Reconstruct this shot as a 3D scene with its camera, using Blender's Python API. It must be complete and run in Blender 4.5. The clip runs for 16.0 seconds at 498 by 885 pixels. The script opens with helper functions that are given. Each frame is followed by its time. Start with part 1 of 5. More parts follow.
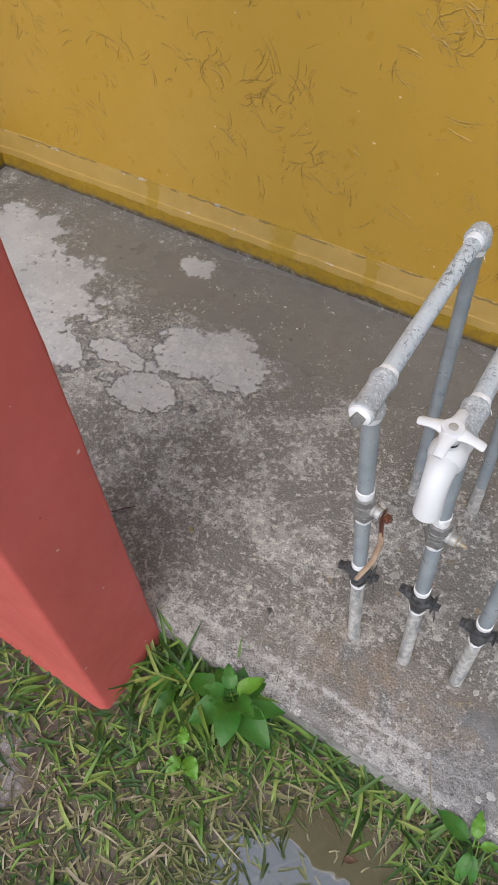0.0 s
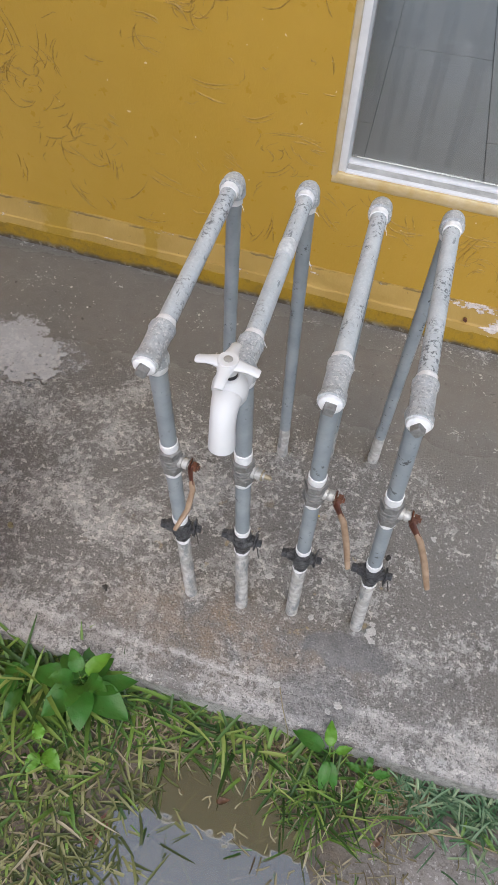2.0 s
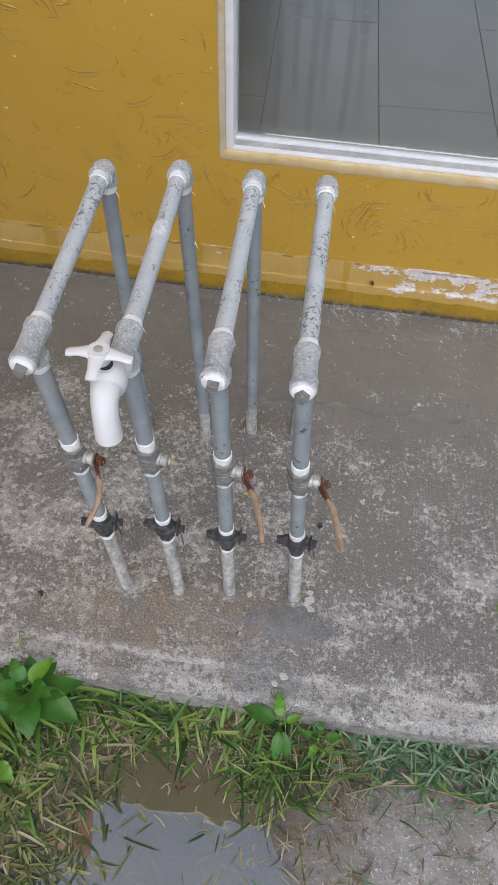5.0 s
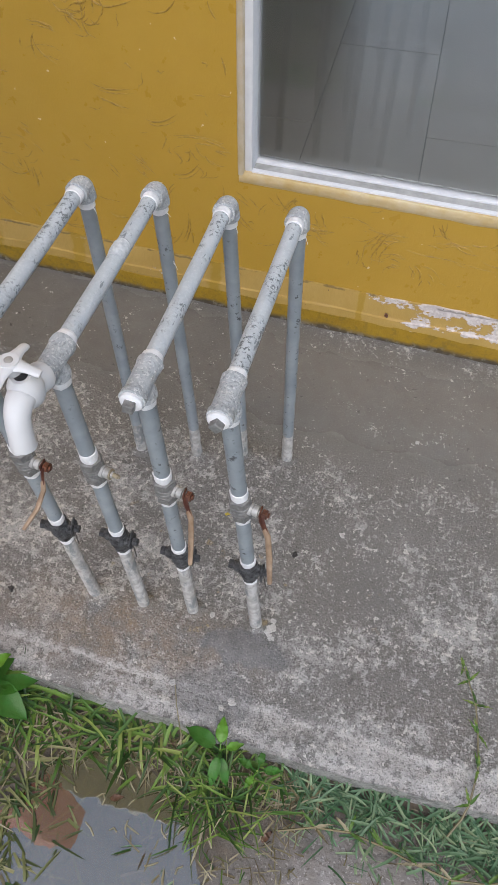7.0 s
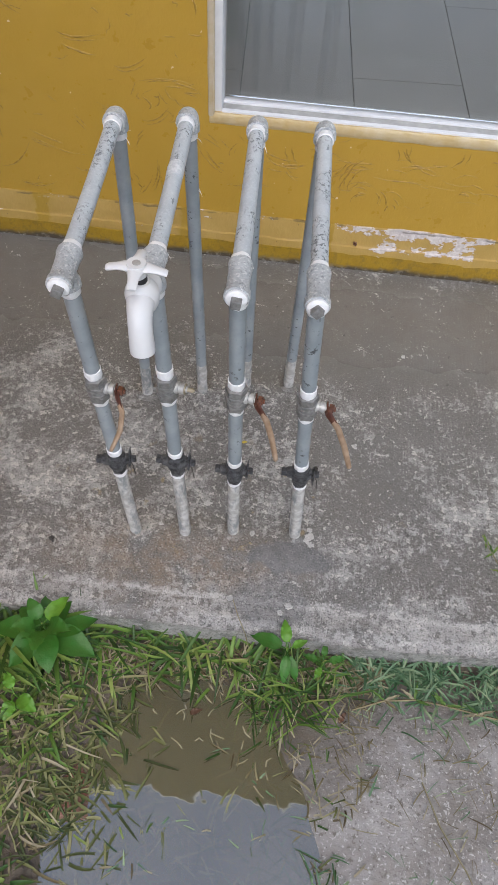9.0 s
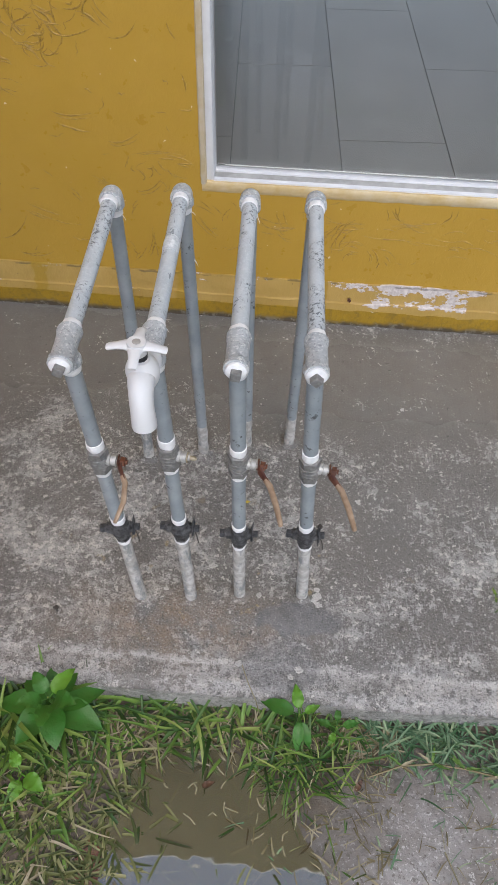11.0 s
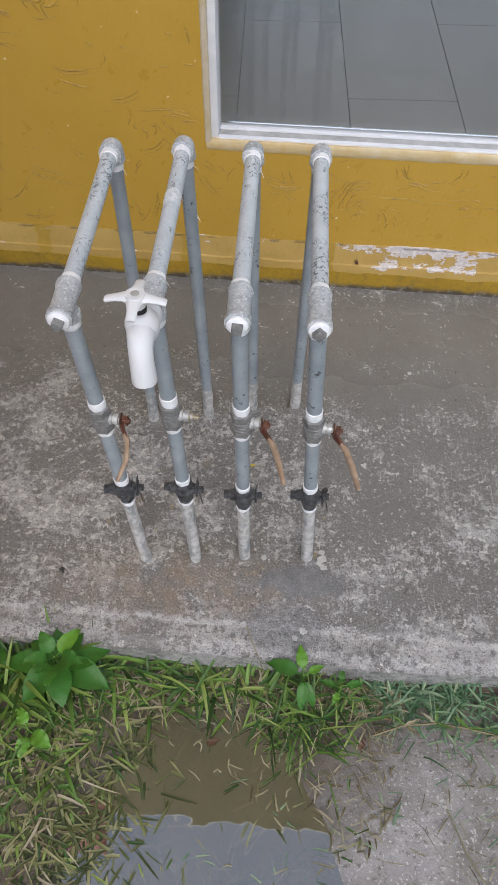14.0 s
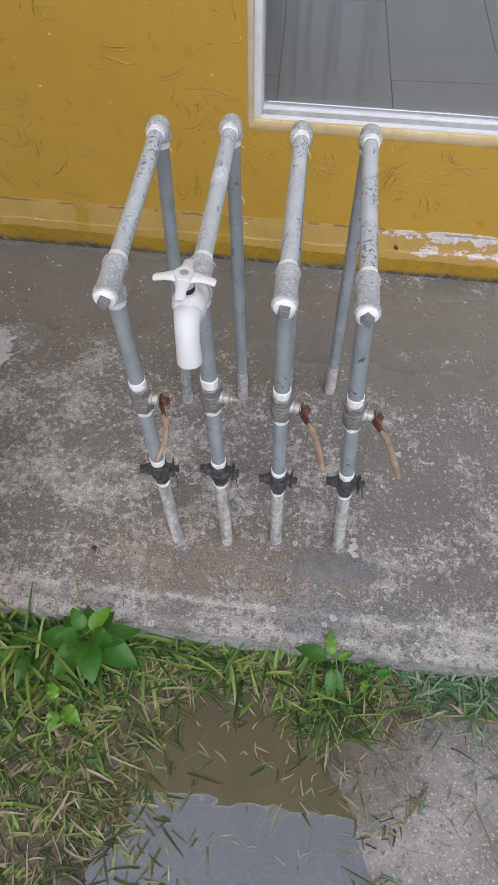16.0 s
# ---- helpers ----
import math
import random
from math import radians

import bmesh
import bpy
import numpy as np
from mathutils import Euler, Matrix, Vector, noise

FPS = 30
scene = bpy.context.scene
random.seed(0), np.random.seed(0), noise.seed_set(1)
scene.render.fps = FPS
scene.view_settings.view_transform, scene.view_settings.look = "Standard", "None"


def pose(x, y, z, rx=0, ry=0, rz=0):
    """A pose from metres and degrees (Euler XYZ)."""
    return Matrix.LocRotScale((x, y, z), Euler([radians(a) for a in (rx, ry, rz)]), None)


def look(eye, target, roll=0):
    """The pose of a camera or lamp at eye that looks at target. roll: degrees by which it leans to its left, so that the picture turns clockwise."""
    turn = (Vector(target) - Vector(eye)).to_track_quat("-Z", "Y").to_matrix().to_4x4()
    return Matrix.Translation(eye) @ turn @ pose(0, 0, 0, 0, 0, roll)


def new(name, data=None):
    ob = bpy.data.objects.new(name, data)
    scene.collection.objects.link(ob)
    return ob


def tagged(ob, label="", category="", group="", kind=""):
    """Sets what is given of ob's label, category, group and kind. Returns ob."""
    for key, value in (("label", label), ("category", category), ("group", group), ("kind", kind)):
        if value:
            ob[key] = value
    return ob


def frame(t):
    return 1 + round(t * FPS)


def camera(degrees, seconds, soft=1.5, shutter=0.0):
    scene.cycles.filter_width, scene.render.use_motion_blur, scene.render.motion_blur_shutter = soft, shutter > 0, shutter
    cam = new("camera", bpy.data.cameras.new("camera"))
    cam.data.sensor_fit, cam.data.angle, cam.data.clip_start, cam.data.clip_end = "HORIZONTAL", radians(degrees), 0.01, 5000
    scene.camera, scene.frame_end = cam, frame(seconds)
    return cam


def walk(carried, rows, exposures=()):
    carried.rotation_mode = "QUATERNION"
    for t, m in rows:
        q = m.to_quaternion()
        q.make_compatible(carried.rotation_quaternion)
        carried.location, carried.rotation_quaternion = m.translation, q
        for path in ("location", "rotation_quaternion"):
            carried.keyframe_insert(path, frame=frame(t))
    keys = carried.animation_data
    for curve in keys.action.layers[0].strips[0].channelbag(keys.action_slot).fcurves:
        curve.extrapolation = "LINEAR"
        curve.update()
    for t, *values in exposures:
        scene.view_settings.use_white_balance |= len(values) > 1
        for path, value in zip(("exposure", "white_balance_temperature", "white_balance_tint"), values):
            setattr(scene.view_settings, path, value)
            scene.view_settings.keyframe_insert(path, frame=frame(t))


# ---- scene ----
cam = camera(38.9, 16.0, soft=0.5)
PATH = [
    (0, (-0.132, -1.236, 1.174), (-0.868, -0.275, -0.418), -5.1),
    (0.5, (-0.139, -1.238, 1.17), (-0.865, -0.298, -0.439), -0.6),
    (1, (-0.14, -1.236, 1.175), (-0.868, -0.241, -0.4), -2.5),
    (1.5, (-0.123, -1.24, 1.181), (-0.645, -0.085, -0.365), 1.2),
    (2, (-0.088, -1.255, 1.167), (-0.369, -0.12, -0.455), 3.8),
    (2.5, (-0.066, -1.247, 1.165), (-0.278, -0.095, -0.456), 4.3),
    (3, (-0.044, -1.226, 1.178), (-0.161, 0.01, -0.39), 5.1),
    (3.5, (-0.032, -1.209, 1.177), (-0.163, 0.041, -0.378), 4.7),
    (4, (-0.017, -1.226, 1.168), (-0.12, -0.059, -0.453), 3.4),
    (4.2, (-0.023, -1.239, 1.163), (-0.141, -0.117, -0.488), 3.4),
    (6.3, (-0.025, -1.246, 1.177), (-0.19, -0.063, -0.427), 1.4),
    (6.5, (0.026, -1.242, 1.172), (-0.113, -0.047, -0.426), 1.9),
    (7, (0.118, -1.202, 1.176), (-0.218, -0.079, -0.445), 0.3),
    (7.5, (0.079, -1.208, 1.174), (-0.266, -0.094, -0.451), -0.4),
    (8, (-0.046, -1.278, 1.178), (-0.262, -0.07, -0.401), -1.4),
    (8.5, (-0.073, -1.342, 1.153), (-0.109, -0.263, -0.53), 3.2),
    (9, (-0.066, -1.358, 1.169), (-0.124, -0.232, -0.483), 4.1),
    (9.2, (-0.064, -1.358, 1.182), (-0.139, -0.172, -0.426), 3.1),
    (11.3, (-0.075, -1.337, 1.183), (-0.151, -0.104, -0.39), 1.5),
    (11.5, (-0.077, -1.339, 1.181), (-0.164, -0.116, -0.399), 1.5),
    (12, (-0.077, -1.34, 1.177), (-0.199, -0.134, -0.414), 0.5),
    (12.5, (-0.071, -1.335, 1.175), (-0.163, -0.12, -0.411), 1.2),
    (13, (-0.073, -1.337, 1.18), (-0.151, -0.107, -0.395), 0.8),
    (13.5, (-0.067, -1.348, 1.179), (-0.162, -0.119, -0.396), 0.1),
    (14, (-0.062, -1.346, 1.166), (-0.155, -0.178, -0.456), 0.7),
    (14.5, (-0.068, -1.35, 1.16), (-0.191, -0.21, -0.479), 0.2),
    (15, (-0.073, -1.351, 1.161), (-0.193, -0.211, -0.478), 0.3),
    (15.5, (-0.076, -1.349, 1.164), (-0.218, -0.199, -0.465), -0.7),
    (16, (-0.083, -1.346, 1.16), (-0.237, -0.22, -0.486), -0.2),
]
walk(cam, [(t, look(eye, target, roll)) for t, eye, target, roll in PATH], exposures=[(0, 0.05, 6050, 9), (1.5, 0.05, 6050, 9), (3.0, -0.12, 5980, 9), (16, -0.12, 5980, 9)])

SKY, SUN, ROOM_LIGHT = 0.212, 0.66, 14.5

# ---------------------------------------------------------------- world, sun
world = bpy.data.worlds.new("overcast_sky")
scene.world = world
world.use_nodes = True
wn = world.node_tree
sky = wn.nodes.new("ShaderNodeTexSky")
sky.sky_type = "NISHITA"
sky.sun_disc = False
sky.sun_elevation = radians(52)
sky.sun_rotation = radians(169)
sky.air_density, sky.dust_density, sky.ozone_density = 1.0, 4.0, 1.0
wn.nodes["Background"].inputs["Strength"].default_value = SKY
wn.links.new(sky.outputs[0], wn.nodes["Background"].inputs["Color"])

sun_data = bpy.data.lights.new("sun", "SUN")
sun_data.energy, sun_data.angle, sun_data.color = SUN, radians(46), (1.0, 0.99, 0.98)
sun = new("sun", sun_data)
sun.matrix_world = look((0.9, -4.6, 6.0), (0, 0, 0))

# fill lamp added to brighten the room, set in an invented opening
far_light = bpy.data.lights.new("room_fill_light", "AREA")
far_light.color = (1.0, 0.93, 0.86)
far_light.shape, far_light.size, far_light.size_y, far_light.energy = "RECTANGLE", 2.5, 2.2, ROOM_LIGHT
far_lamp = new("room_fill_light", far_light)
far_lamp.matrix_world = look((0.7, 3.24, 1.2), (0.7, 0.0, 0.6))

# ---------------------------------------------------------------- materials


class Mat:
    """A small builder for procedural node materials in world-size coordinates."""

    def __init__(self, name):
        self.m = bpy.data.materials.new(name)
        self.m.use_nodes = True
        self.nt = self.m.node_tree
        self.b = self.nt.nodes["Principled BSDF"]
        self.out = self.nt.nodes["Material Output"]
        self.geo = self.nt.nodes.new("ShaderNodeNewGeometry")
        self.pos = self.geo.outputs["Position"]

    def node(self, kind, **inputs):
        n = self.nt.nodes.new(kind)
        for k, v in inputs.items():
            self.put(n.inputs[k], v)
        return n

    def put(self, socket, v):
        if isinstance(v, bpy.types.NodeSocket):
            self.nt.links.new(v, socket)
        elif isinstance(v, tuple) and len(v) == 3 and socket.type == "RGBA":
            socket.default_value = (*v, 1)
        else:
            socket.default_value = v

    def noise(self, scale, detail=4, rough=0.55, vec=None, dist=0.0):
        n = self.node("ShaderNodeTexNoise", Scale=scale, Detail=detail, Roughness=rough, Distortion=dist, Vector=vec or self.pos)
        return n.outputs["Fac"]

    def stretch(self, sx, sy, sz):
        n = self.node("ShaderNodeMapping", Vector=self.pos)
        n.inputs["Scale"].default_value = (sx, sy, sz)
        return n.outputs[0]

    def ramp(self, fac, lo, hi):
        n = self.node("ShaderNodeMapRange", Value=fac)
        n.inputs["From Min"].default_value, n.inputs["From Max"].default_value = lo, hi
        return n.outputs[0]

    def math(self, op, a, b=0.0):
        n = self.nt.nodes.new("ShaderNodeMath")
        n.operation = op
        self.put(n.inputs[0], a)
        self.put(n.inputs[1], b)
        return n.outputs[0]

    def mix(self, fac, a, b):
        n = self.nt.nodes.new("ShaderNodeMix")
        n.data_type = "RGBA"
        self.put(n.inputs[0], fac)
        self.put(n.inputs[6], a)
        self.put(n.inputs[7], b)
        return n.outputs[2]

    def blob(self, x, y, rx, ry, soft=0.5, wobble=0.0, scale=14.0):
        """1 inside an ellipse on the plan, falling to 0 round it, with an uneven edge."""
        s = self.nt.nodes.new("ShaderNodeSeparateXYZ")
        self.put(s.inputs[0], self.pos)
        a = self.math("POWER", self.math("DIVIDE", self.math("SUBTRACT", s.outputs[0], x), rx), 2.0)
        b = self.math("POWER", self.math("DIVIDE", self.math("SUBTRACT", s.outputs[1], y), ry), 2.0)
        d = self.math("SQRT", self.math("ADD", a, b))
        if wobble:
            d = self.math("ADD", d, self.math("MULTIPLY", self.math("SUBTRACT", self.noise(scale, 5, 0.6), 0.5), wobble))
        return self.ramp(d, 1.0 + soft / 2, 1.0 - soft / 2)

    def axis(self, i):
        s = self.nt.nodes.new("ShaderNodeSeparateXYZ")
        self.put(s.inputs[0], self.pos)
        return s.outputs[i]

    def bump(self, height, dist, strength=1.0):
        n = self.node("ShaderNodeBump", Height=height, Strength=strength, Distance=dist)
        if self.b.inputs["Normal"].is_linked:
            self.put(n.inputs["Normal"], self.b.inputs["Normal"].links[0].from_socket)
        self.put(self.b.inputs["Normal"], n.outputs[0])

    def set(self, color=None, rough=None, metal=None, spec=None):
        if color is not None:
            self.put(self.b.inputs["Base Color"], color)
        if rough is not None:
            self.put(self.b.inputs["Roughness"], rough)
        if metal is not None:
            self.put(self.b.inputs["Metallic"], metal)
        if spec is not None:
            self.put(self.b.inputs["Specular IOR Level"], spec)
        return self.m


def simple(name, a, b, scale=40.0, rough=0.5, metal=0.0, bump=0.0, lo=0.35, hi=0.65):
    m = Mat(name)
    f = m.ramp(m.noise(scale, 5, 0.6), lo, hi)
    m.set(m.mix(f, a, b), m.ramp(m.noise(scale * 0.6), -1.0 + rough, 1.0 + rough), metal)
    if bump:
        m.bump(m.noise(scale * 6, 3), bump)
    return m.m


def wall_paint():
    m = Mat("ochre_wall_paint")
    big = m.ramp(m.noise(2.2, 3, 0.5), 0.3, 0.7)
    mid = m.ramp(m.noise(16, 5, 0.6), 0.35, 0.7)
    c = m.mix(big, (0.405, 0.250, 0.033), (0.452, 0.283, 0.045))
    c = m.mix(m.math("MULTIPLY", mid, 0.35), c, (0.39, 0.236, 0.026))
    fleck = m.ramp(m.noise(70, 2, 0.4), 0.755, 0.775)
    c = m.mix(fleck, c, (0.62, 0.5, 0.35))
    m.set(c, m.ramp(m.noise(30), 0.0, 1.3), spec=0.35)
    m.bump(m.noise(9, 3, 0.5), 0.006, 0.5)
    m.bump(m.noise(60, 4, 0.6, dist=1.2), 0.0015, 0.7)
    m.bump(m.noise(320, 3, 0.6), 0.0006, 0.5)
    return m.m


def plinth_paint(name, a, b):
    m = Mat(name)
    c = m.mix(m.ramp(m.noise(10, 5, 0.6), 0.3, 0.7), a, b)
    n = m.noise(1.0, 7, 0.7, vec=m.stretch(13, 30, 26))
    zz = m.math("ADD", m.axis(2), m.math("MULTIPLY", m.math("SUBTRACT", m.noise(30, 5, 0.65), 0.5), 0.012))
    top = m.math("MULTIPLY", m.ramp(zz, 0.0946, 0.1106), 0.09)
    mid = m.math("MULTIPLY", m.math("MULTIPLY", m.ramp(zz, 0.0524, 0.0616), m.ramp(zz, 0.0752, 0.0661)), 0.05)
    wear = m.math("ADD", m.math("ADD", n, top), mid)
    wear = m.math("ADD", wear, m.math("MULTIPLY", m.blob(0.245, -0.02, 0.17, 0.5, 0.9), 0.135))
    white = m.ramp(wear, 0.678, 0.688)
    edge = m.math("SUBTRACT", m.ramp(wear, 0.664, 0.672), white)
    c = m.mix(m.math("MULTIPLY", edge, 0.6), c, (0.22, 0.13, 0.05))
    c = m.mix(white, c, m.mix(m.ramp(m.noise(120), 0.4, 0.6), (0.44, 0.40, 0.385), (0.58, 0.54, 0.525)))
    m.bump(white, 0.001, -0.6)
    # ragged crack under the top edge
    crack = m.math("MULTIPLY", m.math("MULTIPLY", m.ramp(zz, 0.1089, 0.1106), m.ramp(zz, 0.1151, 0.1129)), m.ramp(m.noise(15, 5), 0.46, 0.52))
    c = m.mix(m.math("MULTIPLY", crack, 0.6), c, (0.06, 0.045, 0.025))
    # runs of thicker, darker paint
    for x, w in ((-0.907, 0.035), (-0.667, 0.016), (-0.323, 0.013), (0.019, 0.007), (0.629, 0.02), (-1.323, 0.02)):
        c = m.mix(m.math("MULTIPLY", m.blob(x, 0.0, w, 9.0, 0.5, 2.6, 38), 0.8), c, (0.31, 0.195, 0.012))
    pit = m.ramp(m.noise(150, 3), 0.73, 0.76)
    c = m.mix(pit, c, (0.10, 0.075, 0.03))
    m.set(c, 0.55)
    m.bump(m.noise(45, 5, 0.6), 0.003, 0.8)
    m.bump(m.noise(200, 4, 0.6), 0.0008, 0.7)
    return m.m


def strip_paint():
    m = Mat("dark_ochre_strip")
    c = m.mix(m.ramp(m.noise(20, 5), 0.3, 0.7), (0.25, 0.150, 0.004), (0.33, 0.205, 0.007))
    dirt = m.ramp(m.noise(44, 7, 0.75), 0.50, 0.58)
    low = m.ramp(m.math("ADD", m.axis(2), m.math("MULTIPLY", m.noise(24, 4), 0.025)), 0.030, 0.018)
    c = m.mix(m.math("MULTIPLY", dirt, 0.4), c, (0.13, 0.09, 0.02))
    c = m.mix(low, c, m.mix(dirt, (0.07, 0.055, 0.035), (0.2, 0.18, 0.15)))
    m.set(c, 0.6)
    m.bump(m.noise(70, 5, 0.65), 0.004, 0.8)
    return m.m


def slab_concrete():
    m = Mat("worn_wet_concrete")
    # broad tone
    base = m.mix(m.ramp(m.noise(5, 4, 0.6), 0.3, 0.7), (0.148, 0.144, 0.134), (0.182, 0.177, 0.166))
    warm = m.ramp(m.noise(3.1, 3), 0.45, 0.65)
    base = m.mix(m.math("MULTIPLY", warm, 0.28), base, (0.17, 0.152, 0.132))
    blotch = m.ramp(m.noise(26, 5, 0.68, dist=0.6), 0.38, 0.62)
    base = m.mix(m.math("MULTIPLY", blotch, 0.3), base, (0.115, 0.107, 0.096))
    # dried pale crust: large patches broken up by fine grain
    wet = m.math("MAXIMUM", m.blob(-0.683, -0.162, 0.75, 0.16, 0.5, 0.8, 7), m.math("MULTIPLY", m.blob(0.159, -0.597, 0.09, 0.1, 0.6, 1.4, 10), 0.6))
    wet = m.math("MAXIMUM", wet, m.blob(0.127, -0.204, 0.7, 0.16, 0.7, 0.7, 6))
    wet = m.math("MAXIMUM", wet, m.math("MULTIPLY", m.blob(-0.007, -0.806, 0.07, 0.03, 0.6, 2.0, 22), 0.7))
    crusty = m.math("MAXIMUM", m.math("MAXIMUM", m.blob(-0.609, -0.645, 0.55, 0.30, 0.8), m.math("MULTIPLY", m.blob(-1.02, -0.47, 0.34, 0.17, 0.8), 1.9)), m.math("MULTIPLY", m.blob(0.230, -0.72, 0.32, 0.26, 0.9), 0.65))
    brush = m.noise(1.0, 5, 0.65, vec=m.stretch(210, 11, 40))
    right = m.ramp(m.axis(0), -0.12, 0.1)
    cover = m.math("ADD", m.math("MULTIPLY", m.noise(9.5, 5, 0.65), 0.56), m.math("MULTIPLY", crusty, 0.062))
    cover = m.math("SUBTRACT", cover, m.math("MULTIPLY", wet, 0.085))
    flake = m.noise(90, 3, 0.65, dist=0.3)
    flake = m.math("ADD", flake, m.math("MULTIPLY", m.math("MULTIPLY", m.math("SUBTRACT", brush, 0.5), right), 0.55))
    v1 = m.ramp(m.math("ADD", flake, cover), 0.895, 0.905)
    v2 = m.ramp(m.math("ADD", m.noise(170, 2, 0.6), cover), 0.915, 0.928)
    patchy = m.noise(21, 7, 0.76, dist=0.25)
    patchy = m.math("ADD", patchy, m.math("MULTIPLY", m.math("MULTIPLY", m.math("SUBTRACT", brush, 0.5), right), 0.35))
    v3 = m.ramp(m.math("ADD", patchy, cover), 0.885, 0.897)
    v4 = m.ramp(m.math("ADD", m.noise(48, 5, 0.72), cover), 0.892, 0.902)
    crust = m.math("MAXIMUM", m.math("MAXIMUM", m.math("MULTIPLY", v1, 0.85), m.math("MULTIPLY", v2, 0.6)), m.math("MAXIMUM", m.math("MULTIPLY", v3, 0.30), v4))
    pale = m.mix(m.ramp(m.noise(30, 4), 0.35, 0.65), (0.315, 0.310, 0.292), (0.475, 0.470, 0.450))
    c = m.mix(m.math("MULTIPLY", crust, 0.8), base, pale)
    chips = m.ramp(m.math("ADD", m.noise(78, 3, 0.65), m.math("MULTIPLY", cover, 0.6)), 0.795, 0.804)
    c = m.mix(m.math("MULTIPLY", chips, 0.75), c, (0.56, 0.54, 0.50))
    # rust-brown ground round the risers
    stain = m.math("MULTIPLY", m.blob(-0.220, -0.837, 0.2, 0.075, 1.0, 1.0, 12), m.ramp(m.noise(24, 5), 0.35, 0.65))
    c = m.mix(m.math("MULTIPLY", stain, 0.8), c, (0.235, 0.18, 0.125))
    yellow = m.math("MULTIPLY", m.ramp(m.noise(26, 4), 0.64, 0.69), m.blob(-0.145, -0.710, 0.3, 0.13, 0.8))
    c = m.mix(m.math("MULTIPLY", yellow, 0.6), c, (0.34, 0.26, 0.12))
    # pale border band along the free edge
    edge = m.ramp(m.math("ADD", m.axis(1), m.math("MULTIPLY", m.noise(16, 5), 0.03)), -0.868, -0.876)
    band = m.math("MULTIPLY", m.ramp(m.noise(75, 4, 0.7), 0.44, 0.50), m.ramp(m.noise(9, 4), 0.36, 0.5))
    c = m.mix(m.math("MULTIPLY", edge, m.math("MULTIPLY", band, 0.62)), c, (0.42, 0.405, 0.385))
    lip = m.math("MULTIPLY", edge, m.ramp(m.math("ADD", m.axis(1), m.math("MULTIPLY", m.noise(16, 5), 0.03)), -0.884, -0.878))
    c = m.mix(m.math("MULTIPLY", lip, m.math("MULTIPLY", m.ramp(m.noise(60, 4, 0.7), 0.47, 0.53), 0.6)), c, (0.48, 0.465, 0.44))
    # thin water lying in the hollows, its reflection painted as a pale film
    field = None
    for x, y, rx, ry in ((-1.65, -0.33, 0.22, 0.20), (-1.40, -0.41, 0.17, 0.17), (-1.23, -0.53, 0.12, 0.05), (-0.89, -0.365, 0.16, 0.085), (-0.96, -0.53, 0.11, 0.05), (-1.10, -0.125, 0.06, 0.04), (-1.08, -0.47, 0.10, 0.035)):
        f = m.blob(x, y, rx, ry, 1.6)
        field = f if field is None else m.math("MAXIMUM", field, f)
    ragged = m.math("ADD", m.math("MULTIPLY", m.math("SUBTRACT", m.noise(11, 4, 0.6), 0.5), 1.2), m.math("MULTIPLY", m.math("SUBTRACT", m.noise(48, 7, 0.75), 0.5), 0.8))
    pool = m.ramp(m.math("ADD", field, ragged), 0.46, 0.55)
    # smooth grey smear of fresh mortar at the outer riser, and the gap it leaves in the band
    fresh = m.math("MAXIMUM", m.blob(-0.007, -0.803, 0.07, 0.032, 0.2, 1.2, 24), m.math("MULTIPLY", m.blob(-0.032, -0.894, 0.07, 0.05, 0.4, 1.6, 20), 0.7))
    c = m.mix(m.math("MULTIPLY", fresh, 0.8), c, m.mix(m.ramp(m.noise(50, 6, 0.7), 0.4, 0.6), (0.13, 0.132, 0.134), (0.185, 0.187, 0.188)))
    island = m.ramp(m.noise(90, 6, 0.7), 0.63, 0.65)
    pool = m.math("MULTIPLY", pool, m.math("SUBTRACT", 1.0, m.math("MULTIPLY", island, 0.7)))
    # blue-grey tint stands for sky mirrored in the water
    sky_film = m.mix(m.ramp(m.noise(6, 3), 0.35, 0.65), (0.41, 0.42, 0.43), (0.51, 0.52, 0.535))
    c = m.mix(m.math("MULTIPLY", pool, 0.72), c, sky_film)
    white = m.ramp(m.noise(52, 3, 0.5), 0.745, 0.755)
    c = m.mix(white, c, (0.55, 0.54, 0.52))
    grit = m.math("MULTIPLY", m.ramp(m.noise(330, 2, 0.6), 0.60, 0.64), 0.55)
    c = m.mix(m.math("MULTIPLY", grit, m.math("SUBTRACT", 1.0, m.math("MAXIMUM", m.math("MULTIPLY", wet, 0.7), m.math("MULTIPLY", pool, 0.9)))), c, (0.45, 0.44, 0.42))
    grit = m.math("MULTIPLY", m.ramp(m.noise(300, 2, 0.6, vec=m.stretch(1.1, 0.9, 1.3)), 0.42, 0.37), 0.6)
    c = m.mix(m.math("MULTIPLY", grit, m.math("SUBTRACT", 1.0, m.math("MAXIMUM", m.math("MULTIPLY", wet, 0.7), m.math("MULTIPLY", pool, 0.9)))), c, (0.05, 0.047, 0.043))
    dark = m.ramp(m.noise(64, 3, 0.6), 0.335, 0.295)
    c = m.mix(m.math("MULTIPLY", dark, 0.6), c, (0.04, 0.038, 0.035))
    rough = m.math("ADD", m.math("MULTIPLY", crust, 0.35), 0.36)
    calm = m.math("SUBTRACT", 1.0, m.math("MULTIPLY", wet, 0.75))
    rough = m.math("SUBTRACT", rough, m.math("MULTIPLY", wet, 0.1))
    rough = m.mix(pool, rough, (0.09, 0.09, 0.09))
    m.set(c, rough)
    dry = m.math("SUBTRACT", 1.0, pool)
